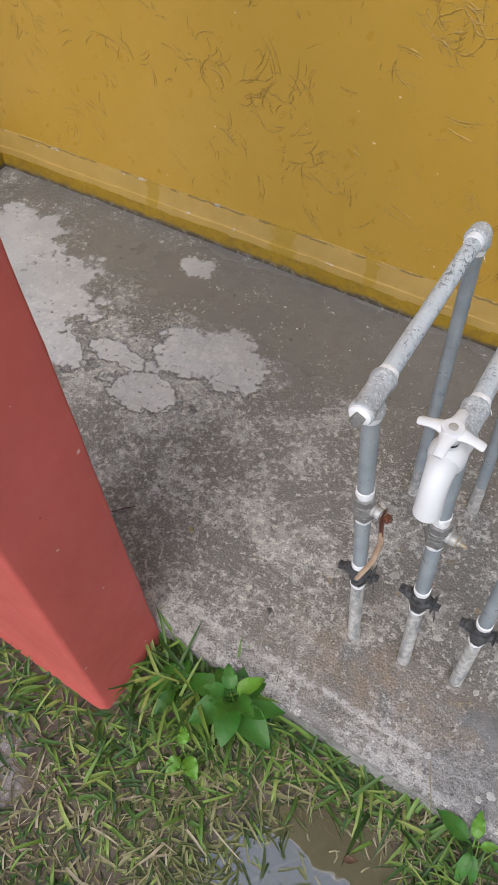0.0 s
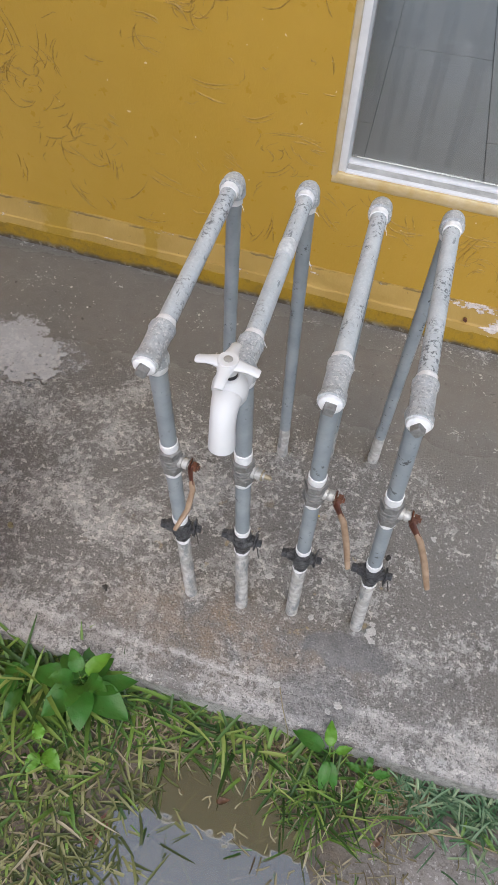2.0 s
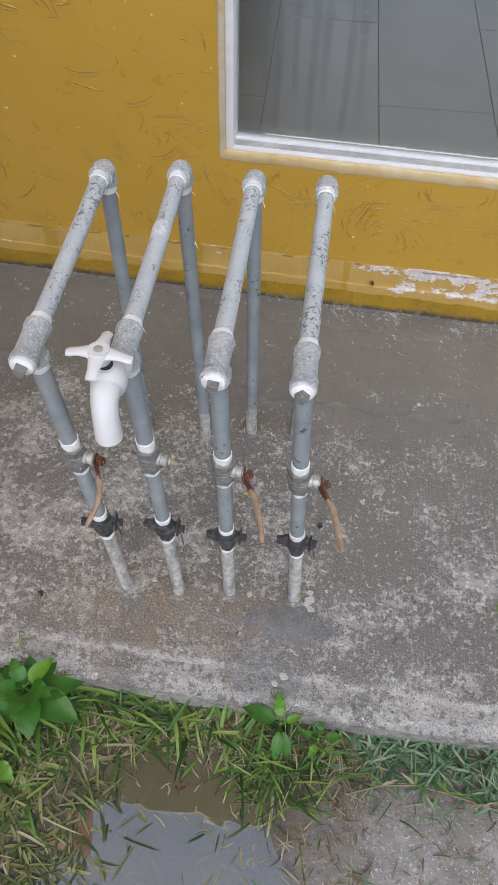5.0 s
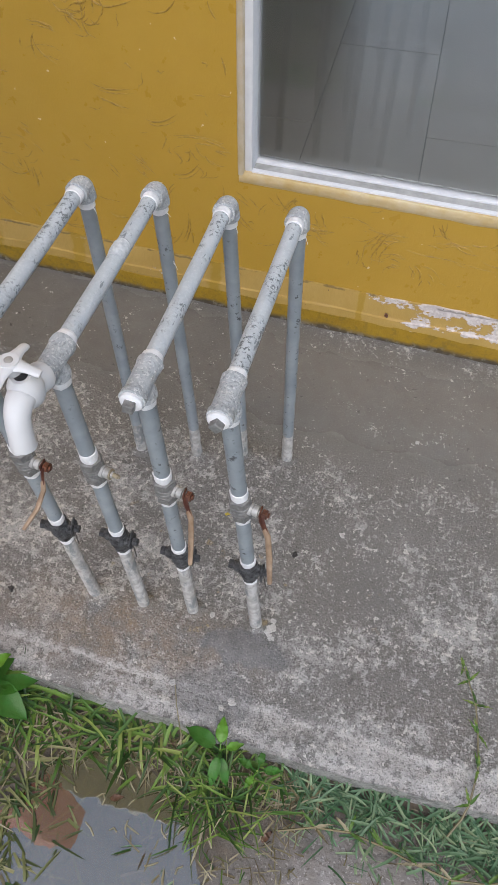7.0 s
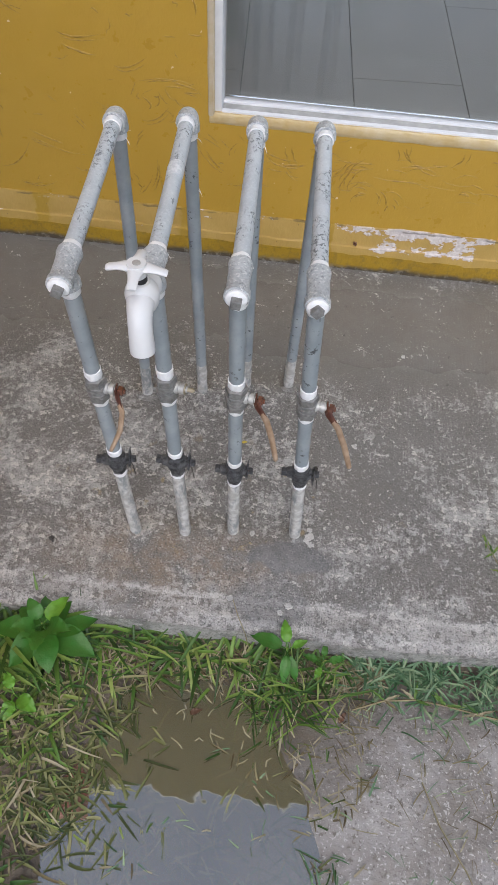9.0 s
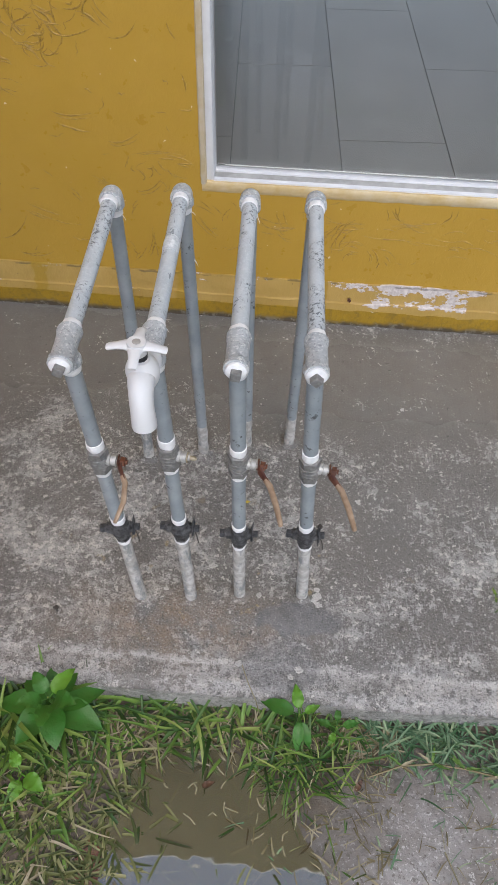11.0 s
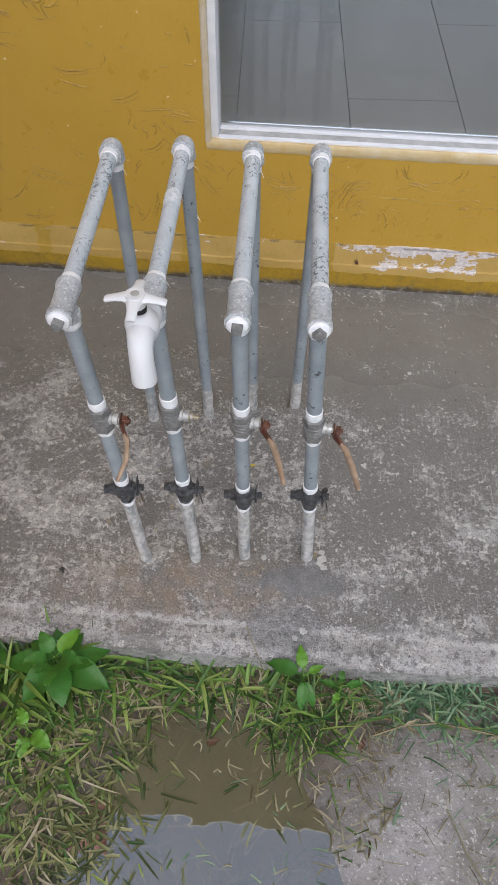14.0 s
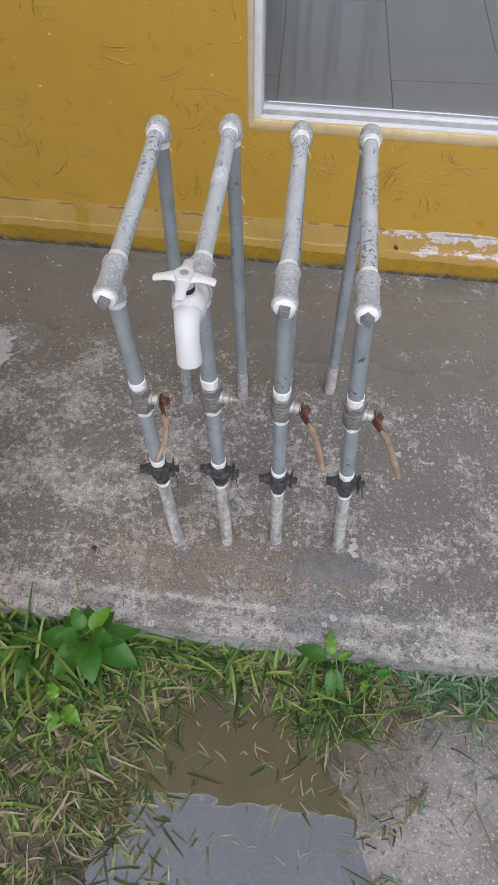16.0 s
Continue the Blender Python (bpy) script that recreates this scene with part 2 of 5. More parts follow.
    m.bump(m.math("MULTIPLY", crust, dry), 0.0012, 0.9)
    m.bump(m.math("MULTIPLY", m.math("MULTIPLY", m.noise(240, 2, 0.6), dry), calm), 0.0026, 1.0)
    m.bump(m.math("MULTIPLY", m.math("MULTIPLY", brush, right), dry), 0.0015, 0.6)
    return m.m


def soil():
    m = Mat("wet_soil")
    c = m.mix(m.ramp(m.noise(18, 6, 0.7), 0.3, 0.7), (0.040, 0.031, 0.019), (0.125, 0.098, 0.066))
    silt = m.blob(0.325, -1.295, 0.30, 0.28, 0.5, 0.7, 9)
    s = m.mix(m.ramp(m.noise(30, 6, 0.65), 0.3, 0.7), (0.225, 0.21, 0.198), (0.335, 0.32, 0.305))
    s = m.mix(m.math("MULTIPLY", m.ramp(m.noise(7, 5, 0.65), 0.48, 0.62), 0.55), s, (0.17, 0.15, 0.125))
    s = m.mix(m.ramp(m.noise(130, 3, 0.65), 0.59, 0.64), s, (0.16, 0.145, 0.13))
    s = m.mix(m.ramp(m.noise(200, 2, 0.6), 0.60, 0.64), s, (0.44, 0.425, 0.41))
    silt = m.math("MAXIMUM", silt, m.blob(-0.711, -1.296, 0.07, 0.1, 0.4, 1.2, 14))
    c = m.mix(silt, c, s)
    far = m.blob(0.0, -1.2, 2.4, 2.4, 0.4, 0.3, 2)
    c = m.mix(far, m.mix(m.ramp(m.noise(30, 5), 0.3, 0.7), (0.05, 0.085, 0.02), (0.1, 0.12, 0.04)), c)
    m.set(c, m.math("ADD", m.math("MULTIPLY", m.noise(12), 0.4), 0.35))
    m.bump(m.noise(120, 6, 0.7), 0.004, 0.6)
    m.bump(m.noise(28, 4, 0.6), 0.01, 0.4)
    return m.m


def water():
    m = Mat("muddy_water")
    m.nt.nodes.remove(m.b)
    clear = m.node("ShaderNodeBsdfTransparent", Color=(0.72, 0.66, 0.52, 1.0))
    mud = m.node("ShaderNodeBsdfDiffuse", Color=(0.20, 0.183, 0.108, 1.0))
    gloss = m.node("ShaderNodeBsdfGlossy", Color=(1, 1, 1, 1), Roughness=0.02)
    cloud = m.ramp(m.noise(7, 3), 0.25, 0.75)
    body = m.node("ShaderNodeMixShader", Fac=m.math("ADD", m.math("MULTIPLY", cloud, 0.25), 0.36))
    m.nt.links.new(clear.outputs[0], body.inputs[1])
    m.nt.links.new(mud.outputs[0], body.inputs[2])
    ripple = m.node("ShaderNodeBump", Height=m.noise(14, 2), Strength=0.045, Distance=0.01)
    m.nt.links.new(ripple.outputs[0], gloss.inputs["Normal"])
    fres = m.node("ShaderNodeFresnel", IOR=2.9)
    top = m.node("ShaderNodeMixShader", Fac=fres.outputs[0])
    m.nt.links.new(body.outputs[0], top.inputs[1])
    m.nt.links.new(gloss.outputs[0], top.inputs[2])
    m.nt.links.new(top.outputs[0], m.out.inputs[0])
    return m.m


def pane_glass():
    m = Mat("window_glass")
    m.nt.nodes.remove(m.b)
    clear = m.node("ShaderNodeBsdfTransparent", Color=(0.86, 0.88, 0.88, 1.0))
    gloss = m.node("ShaderNodeBsdfGlossy", Color=(1, 1, 1, 1), Roughness=0.01)
    fres = m.node("ShaderNodeFresnel", IOR=1.5)
    top = m.node("ShaderNodeMixShader", Fac=fres.outputs[0])
    m.nt.links.new(clear.outputs[0], top.inputs[1])
    m.nt.links.new(gloss.outputs[0], top.inputs[2])
    m.nt.links.new(top.outputs[0], m.out.inputs[0])
    return m.m


def pipe_paint():
    """Grey pipe with a thin chalky coat, scuffed through in dark specks."""
    m = Mat("grey_pipe")
    c = m.mix(m.ramp(m.noise(22, 5, 0.6), 0.35, 0.65), (0.215, 0.248, 0.268), (0.295, 0.326, 0.345))
    scuff = m.math("MULTIPLY", m.ramp(m.noise(90, 6, 0.7), 0.60, 0.63), m.ramp(m.noise(20, 2), 0.46, 0.56))
    c = m.mix(scuff, c, (0.06, 0.065, 0.07))
    m.set(c, 0.48)
    m.bump(m.noise(200, 3), 0.0006, 0.5)
    return m.m


def chalk_paint():
    m = Mat("chalky_grey_coat")
    c = m.mix(m.ramp(m.noise(28, 5, 0.6), 0.35, 0.65), (0.42, 0.46, 0.49), (0.50, 0.54, 0.57))
    c = m.mix(m.math("MULTIPLY", m.ramp(m.noise(300, 4, 0.7), 0.5, 0.62), 0.45), c, (0.60, 0.63, 0.65))
    scuff = m.math("MULTIPLY", m.ramp(m.noise(190, 6, 0.75), 0.53, 0.56), m.ramp(m.noise(21, 4, 0.6), 0.45, 0.55))
    c = m.mix(m.math("MULTIPLY", scuff, 0.85), c, (0.09, 0.10, 0.11))
    fleck = m.ramp(m.noise(260, 3, 0.6), 0.33, 0.29)
    c = m.mix(m.math("MULTIPLY", fleck, 0.6), c, (0.12, 0.135, 0.145))
    bare = m.ramp(m.noise(1.0, 4, 0.65, vec=m.stretch(85, 16, 85)), 0.63, 0.65)
    c = m.mix(m.math("MULTIPLY", bare, 0.8), c, (0.15, 0.17, 0.19))
    m.set(c, 0.6)
    m.bump(m.noise(220, 5, 0.7), 0.0016, 0.8)
    return m.m


def tee_iron():
    m = Mat("galvanised_fitting")
    c = m.mix(m.ramp(m.noise(90, 6, 0.75), 0.38, 0.62), (0.39, 0.418, 0.44), (0.52, 0.545, 0.56))
    c = m.mix(m.ramp(m.noise(300, 2, 0.6), 0.56, 0.62), c, (0.66, 0.67, 0.67))
    c = m.mix(m.math("MULTIPLY", m.ramp(m.noise(260, 2, 0.6), 0.41, 0.36), 0.45), c, (0.13, 0.14, 0.15))
    m.set(c, 0.6)
    m.bump(m.noise(240, 5, 0.75), 0.003, 1.0)
    return m.m


def mortar_stub():
    """Riser foot: grey pipe smeared with cement."""
    m = Mat("cement_smeared_pipe")
    f = m.ramp(m.noise(1.0, 6, 0.7, vec=m.stretch(60, 60, 22)), 0.38, 0.50)
    c = m.mix(f, (0.24, 0.255, 0.255), m.mix(m.ramp(m.noise(80), 0.4, 0.6), (0.36, 0.35, 0.325), (0.54, 0.53, 0.51)))
    m.set(c, 0.7)
    m.bump(f, 0.0012, 0.8)
    m.bump(m.noise(150, 4, 0.7), 0.0008, 0.6)
    return m.m


def red_paint():
    m = Mat("red_column_paint")
    c = m.mix(m.ramp(m.noise(4, 4), 0.3, 0.7), (0.47, 0.092, 0.072), (0.54, 0.112, 0.092))
    pit = m.ramp(m.noise(62, 2, 0.5), 0.74, 0.755)
    c = m.mix(pit, c, (0.62, 0.42, 0.36))
    spot = m.ramp(m.noise(58, 3, 0.5), 0.27, 0.25)
    c = m.mix(spot, c, (0.12, 0.02, 0.02))
    m.set(c, m.ramp(m.noise(20), -0.4, 1.1), spec=0.5)
    m.bump(m.noise(25, 4), 0.002, 0.5)
    m.bump(pit, 0.001, -0.5)
    return m.m


def leaf_mat(name, cols, rough=0.45):
    """Blades and leaves, each a little different."""
    m = Mat(name)
    r = m.node("ShaderNodeValToRGB", Fac=m.geo.outputs["Random Per Island"])
    el = r.color_ramp.elements
    el[0].color, el[1].color = (*cols[0], 1), (*cols[-1], 1)
    for i, c in enumerate(cols[1:-1]):
        el.new((i + 1) / (len(cols) - 1)).color = (*c, 1)
    c = m.mix(m.ramp(m.noise(60, 3), 0.3, 0.75), r.outputs[0], (0.07, 0.085, 0.02))
    m.set(m.mix(0.65, c, r.outputs[0]), rough)
    m.bump(m.noise(140, 3, 0.6), 0.0015, 0.5)
    m.b.inputs["Specular IOR Level"].default_value = 0.3
    m.b.inputs["Subsurface Weight"].default_value = 0.0
    m.b.inputs["Transmission Weight"].default_value = 0.0
    return m.m


def tile_mat():
    m = Mat("grey_floor_tile")
    c = m.mix(m.ramp(m.noise(5, 4), 0.3, 0.7), (0.395, 0.355, 0.315), (0.455, 0.412, 0.368))
    info = m.nt.nodes.new("ShaderNodeObjectInfo")
    c = m.mix(m.math("MULTIPLY", info.outputs["Random"], 0.3), c, (0.35, 0.325, 0.30))
    m.set(c, 0.28)
    return m.m


M_WALL = wall_paint()
# darker than the wall paint: the ridges' shadow lines put into colour
M_RIDGE = simple("shaded_ochre_ridge", (0.235, 0.138, 0.015), (0.385, 0.238, 0.034), 140, 0.6)
M_PLINTH = plinth_paint("pale_ochre_plinth", (0.345, 0.225, 0.052), (0.41, 0.275, 0.075))
M_STRIP = strip_paint()
M_WHITEWALL = simple("white_wall_paint", (0.66, 0.65, 0.63), (0.74, 0.73, 0.71), 8, 0.7, bump=0.002)
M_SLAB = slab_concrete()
M_SOIL = soil()
M_WATER = water()
M_GLASS = pane_glass()
M_PIPE = pipe_paint()
M_CHALK = chalk_paint()
M_TEE = tee_iron()
M_STUB = mortar_stub()
M_TAPE = simple("white_thread_tape", (0.76, 0.77, 0.78), (0.85, 0.855, 0.86), 160, 0.55, bump=0.0008)
M_SMEAR = simple("pale_pipe_smear", (0.46, 0.50, 0.53), (0.70, 0.73, 0.75), 170, 0.6, bump=0.001)
M_RED = red_paint()
M_FRAME = simple("white_aluminium_frame", (0.60, 0.61, 0.635), (0.67, 0.68, 0.70), 30, 0.45, bump=0.0003)
M_RENDER = simple("pale_render_edge", (0.42, 0.34, 0.20), (0.50, 0.44, 0.34), 22, 0.8, bump=0.0015)
M_SILL = simple("pale_ochre_sill", (0.46, 0.33, 0.13), (0.56, 0.47, 0.30), 16, 0.7, bump=0.0015)
M_SLOT = simple("grey_track_slot", (0.26, 0.26, 0.25), (0.40, 0.40, 0.39), 30, 0.6)
M_TAP = simple("white_tap_plastic", (0.60, 0.605, 0.61), (0.66, 0.665, 0.67), 10, 0.32)
M_RUBBER = simple("black_rubber", (0.012, 0.012, 0.013), (0.025, 0.025, 0.026), 60, 0.5)
M_VALVE = simple("valve_nickel", (0.16, 0.16, 0.155), (0.27, 0.267, 0.26), 170, 0.42, 0.35, bump=0.0005)
M_CHROME = simple("valve_stem_metal", (0.36, 0.355, 0.34), (0.52, 0.515, 0.50), 90, 0.45, 0.4)
M_RUST = simple("rusted_nut", (0.07, 0.028, 0.016), (0.16, 0.06, 0.03), 130, 0.75, 0.2, bump=0.001)
M_LEVER = simple("faded_lever_sleeve", (0.25, 0.17, 0.105), (0.38, 0.28, 0.19), 70, 0.6, bump=0.0006)
M_RUSTLEVER = simple("rusted_lever_steel", (0.06, 0.022, 0.014), (0.13, 0.052, 0.03), 80, 0.7, 0.2)
M_BRASS = simple("brass_stem", (0.27, 0.23, 0.155), (0.38, 0.335, 0.24), 90, 0.55, 0.4)
M_BLACK = simple("black_stop_valve", (0.014, 0.014, 0.016), (0.115, 0.117, 0.122), 130, 0.4, bump=0.003)
M_BOLT = simple("dull_dark_bolt", (0.025, 0.026, 0.029), (0.085, 0.088, 0.094), 190, 0.45, 0.3, bump=0.001)
M_GRASS = leaf_mat("grass_blade", [(0.010, 0.036, 0.006), (0.028, 0.080, 0.012), (0.065, 0.140, 0.022), (0.13, 0.225, 0.035), (0.26, 0.31, 0.08)])
M_WETGRASS = leaf_mat("drowned_grass", [(0.022, 0.034, 0.008), (0.06, 0.075, 0.02), (0.13, 0.14, 0.045), (0.28, 0.27, 0.13)])
M_BLUEGRASS = leaf_mat("bluish_grass", [(0.03, 0.09, 0.036), (0.085, 0.17, 0.085), (0.16, 0.26, 0.15), (0.28, 0.36, 0.20)])
M_STRAW = leaf_mat("dry_straw", [(0.10, 0.075, 0.038), (0.20, 0.165, 0.09), (0.38, 0.34, 0.23), (0.07, 0.045, 0.025)], 0.7)
M_LEAF = leaf_mat("broad_leaf", [(0.018, 0.082, 0.007), (0.032, 0.125, 0.013), (0.05, 0.17, 0.022)], 0.45)
M_YLEAF = leaf_mat("young_leaf", [(0.075, 0.21, 0.018), (0.12, 0.27, 0.025)], 0.35)
M_YLEAFDRY = simple("yellowed_leaf", (0.45, 0.34, 0.03), (0.55, 0.42, 0.06), 60, 0.6)
M_DEADLEAF = simple("dead_leaf", (0.07, 0.034, 0.018), (0.12, 0.06, 0.03), 60, 0.7)
M_TILE = tile_mat()
M_GROUT = simple("dark_grout", (0.10, 0.097, 0.093), (0.14, 0.135, 0.13), 40, 0.9)
M_ROOM = simple("room_paint", (0.6, 0.6, 0.58), (0.68, 0.67, 0.65), 6, 0.8)
M_CRUMB = simple("pale_cement_chip", (0.38, 0.375, 0.355), (0.52, 0.51, 0.49), 90, 0.85, bump=0.002)
M_PEBBLE = simple("dark_pebble", (0.02, 0.018, 0.016), (0.05, 0.045, 0.04), 60, 0.6)

# ---------------------------------------------------------------- mesh helpers
ORIGIN = {}


def thing(name, at, label, category, group=""):
    ob = new(name)
    ob.empty_display_size = 0.02
    ob.location = at
    ORIGIN[ob.name] = Vector(at)
    return tagged(ob, label, category, group)


def link_mesh(name, bm, material, origin=(0, 0, 0), smooth=True):
    bmesh.ops.recalc_face_normals(bm, faces=bm.faces[:])
    bmesh.ops.translate(bm, verts=bm.verts[:], vec=-Vector(origin))
    for f in bm.faces:
        f.smooth = smooth
    me = bpy.data.meshes.new(name)
    bm.to_mesh(me)
    bm.free()
    if smooth:
        me.set_sharp_from_angle(angle=radians(40))
    for mm in (material if isinstance(material, (list, tuple)) else [material]):
        me.materials.append(mm)
    return new(name, me)


def part(name, bm, material, parent, label="", smooth=True):
    """Links a bmesh in world coordinates as one part of a thing (or of a part)."""
    o = ORIGIN[parent.name]
    ob = link_mesh(name, bm, material, o, smooth)
    ob.parent = parent
    ORIGIN[ob.name] = o
    return tagged(ob, label)


def whole(name, bm, material, at, label, category, group="", kind="", smooth=True):
    """A thing that is one mesh."""
    ob = link_mesh(name, bm, material, at, smooth)
    ob.location = at
    ORIGIN[ob.name] = Vector(at)
    return tagged(ob, label, category, group, kind)


def box(bm, lo, hi, bevel=0.0, seg=2):
    c = [(a + b) / 2 for a, b in zip(lo, hi)]
    s = [b - a for a, b in zip(lo, hi)]
    r = bmesh.ops.create_cube(bm, size=1, matrix=Matrix.Translation(c) @ Matrix.Diagonal((*s, 1)))
    if bevel:
        edges = list({e for v in r["verts"] for e in v.link_edges})
        bmesh.ops.bevel(bm, geom=edges, offset=bevel, segments=seg, profile=0.6, affect="EDGES")
    return bm


def frame_axes(d):
    d = Vector(d).normalized()
    up = Vector((0, 0, 1)) if abs(d.z) < 0.9 else Vector((0, 1, 0))
    a = d.cross(up).normalized()
    return d, a, a.cross(d).normalized()


def lathe(bm, origin, axis, profile, segs=24, hexes=()):
    """Turns (along, radius) pairs about an axis; the spans named in hexes are six-sided."""
    d, a, b = frame_axes(axis)
    o = Vector(origin)
    rings = []
    for i, (s, r) in enumerate(profile):
        ring = []
        for k in range(segs):
            th = 2 * math.pi * k / segs
            rr = r
            if i in hexes:
                w = (th % (math.pi / 3)) - math.pi / 6
                rr = r * math.cos(math.pi / 6) / math.cos(w)
            ring.append(bm.verts.new(o + d * s + (a * math.cos(th) + b * math.sin(th)) * rr))
        rings.append(ring)
    for p, q in zip(rings, rings[1:]):
        for k in range(segs):
            bm.faces.new((p[k], p[(k + 1) % segs], q[(k + 1) % segs], q[k]))
    bm.faces.new(rings[0][::-1])
    bm.faces.new(rings[-1])
    return bm


def sweep(bm, pts, radii, segs=18, flat=1.0, side=None):
    """A tube along points, with a radius at each; flat squeezes it across its side axis."""
    pts = [Vector(p) for p in pts]
    if not isinstance(radii, (list, tuple)):
        radii = [radii] * len(pts)
    rings, a = [], None
    for i, p in enumerate(pts):
        d = (pts[min(i + 1, len(pts) - 1)] - pts[max(i - 1, 0)]).normalized()
        if a is None:
            a = Vector(side) if side else frame_axes(d)[1]
        a = (a - d * a.dot(d)).normalized()
        b = d.cross(a)
        rings.append([bm.verts.new(p + (a * math.cos(t) + b * math.sin(t) * flat) * radii[i]) for t in (2 * math.pi * k / segs for k in range(segs))])
    for p, q in zip(rings, rings[1:]):
        for k in range(segs):
            bm.faces.new((p[k], p[(k + 1) % segs], q[(k + 1) % segs], q[k]))
    bm.faces.new(rings[0][::-1])
    bm.faces.new(rings[-1])
    return bm


def arc(p0, corner, p1, n=8):
    """Points of a smooth bend from p0 round a corner to p1."""
    p0, c, p1 = Vector(p0), Vector(corner), Vector(p1)
    return [(1 - t) ** 2 * p0 + 2 * t * (1 - t) * c + t * t * p1 for t in (i / n for i in range(n + 1))]


def hump(x, y, cx, cy, rx, ry):
    return math.exp(-(((x - cx) / rx) ** 2 + ((y - cy) / ry) ** 2))


# ---------------------------------------------------------------- ground, slab, walls
SLAB_EDGE = -0.948
LEFT = -1.925
EAVE = -0.72
ROOF = 3.6


def slab_edge(x):
    return SLAB_EDGE + 0.010 * noise.noise((x * 3.1, 2.0, 0)) + 0.004 * noise.noise((x * 17, 5.0, 0)) + 0.012 * hump(x, 0, 0.5, 0, 0.25, 9)


def ground_z(x, y):
    z = -0.055 + 0.006 * noise.noise((x * 4, y * 4, 0.3)) + 0.003 * noise.noise((x * 17, y * 17, 1.3))
    wob = 0.18 * noise.noise((x * 6, y * 6, 4.0))
    d = math.hypot((x + 0.13) / 0.225, (y + 1.29) / 0.31) + wob
    z -= 0.030 * max(0.0, min(1.0, (1.12 - d) / 0.45))
    z += 0.008 * hump(x, y, 0.36, -1.28, 0.2, 0.25)
    z += 0.008 * hump(x, y, -0.75, -1.2, 0.3, 0.4)
    return z


def build_ground():
    def steps(lo, hi, fine, reach):
        inner = list(np.arange(lo, hi + fine / 2, fine))
        out, d = [], fine * 2
        v = 0.0
        while v < reach:
            v += d
            d *= 1.7
            out.append(v)
        return [lo - o for o in reversed(out)] + inner + [hi + o for o in out]

    xs, ys = steps(-1.3, 0.8, 0.016, 400.0), steps(-1.8, -0.9, 0.016, 400.0)
    verts = [(x, y, ground_z(x, y) if abs(x) < 4 and abs(y) < 4 else -0.055) for y in ys for x in xs]
    n = len(xs)
    faces = [(j * n + i, j * n + i + 1, (j + 1) * n + i + 1, (j + 1) * n + i) for j in range(len(ys) - 1) for i in range(n - 1)]
    me = bpy.data.meshes.new("ground")
    me.from_pydata(verts, [], faces)
    me.polygons.foreach_set("use_smooth", [True] * len(faces))
    me.materials.append(M_SOIL)
    tagged(new("ground", me), "wet brown soil with a pale silt patch", "ground", kind="structure")


def build_slab():
    xs = list(np.arange(LEFT - 0.05, -1.0, 0.03)) + list(np.arange(-1.0, 0.6, 0.009)) + list(np.arange(0.6, 2.6, 0.05))
    rows = [1.0 - t for t in np.linspace(0, 1, 105)]
    bm = bmesh.new()
    grid = []
    for x in xs:
        col = []
        e = slab_edge(x)
        for t in rows:
            y = e + (0.02 - e) * t
            z = 0.0016 * noise.noise((x * 9, y * 9, 0)) + 0.0010 * noise.noise((x * 45, y * 45, 3))
            z += 0.005 * hump(x, y, -0.005, -0.806, 0.06, 0.03) + 0.003 * hump(x, y, -0.15, -0.80, 0.14, 0.03)
            z += 0.004 * hump(x, y, -0.10, -0.43, 0.13, 0.05) * (0.6 + 0.8 * noise.noise((x * 30, y * 30, 7)))
            if y < -0.885 + 0.006 * noise.noise((x * 8, 0, 9)):
                z -= 0.0035
            if t < 0.012:
                z -= 0.006 + 0.004 * noise.noise((x * 30, 0, 0))
            col.append(bm.verts.new((x, y, z)))
        low = bm.verts.new((x, e - 0.004, -0.12))
        col.append(low)
        grid.append(col)
    for a, b in zip(grid, grid[1:]):
        for i in range(len(a) - 1):
            bm.faces.new((a[i], b[i], b[i + 1], a[i + 1]))
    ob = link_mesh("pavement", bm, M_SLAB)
    tagged(ob, "worn grey concrete slab, wet and patchy, with a pale border band", "pavement", kind="structure")


WX0, WX1, WZ0, WZ1 = -0.261, 1.08, 0.347, 1.56


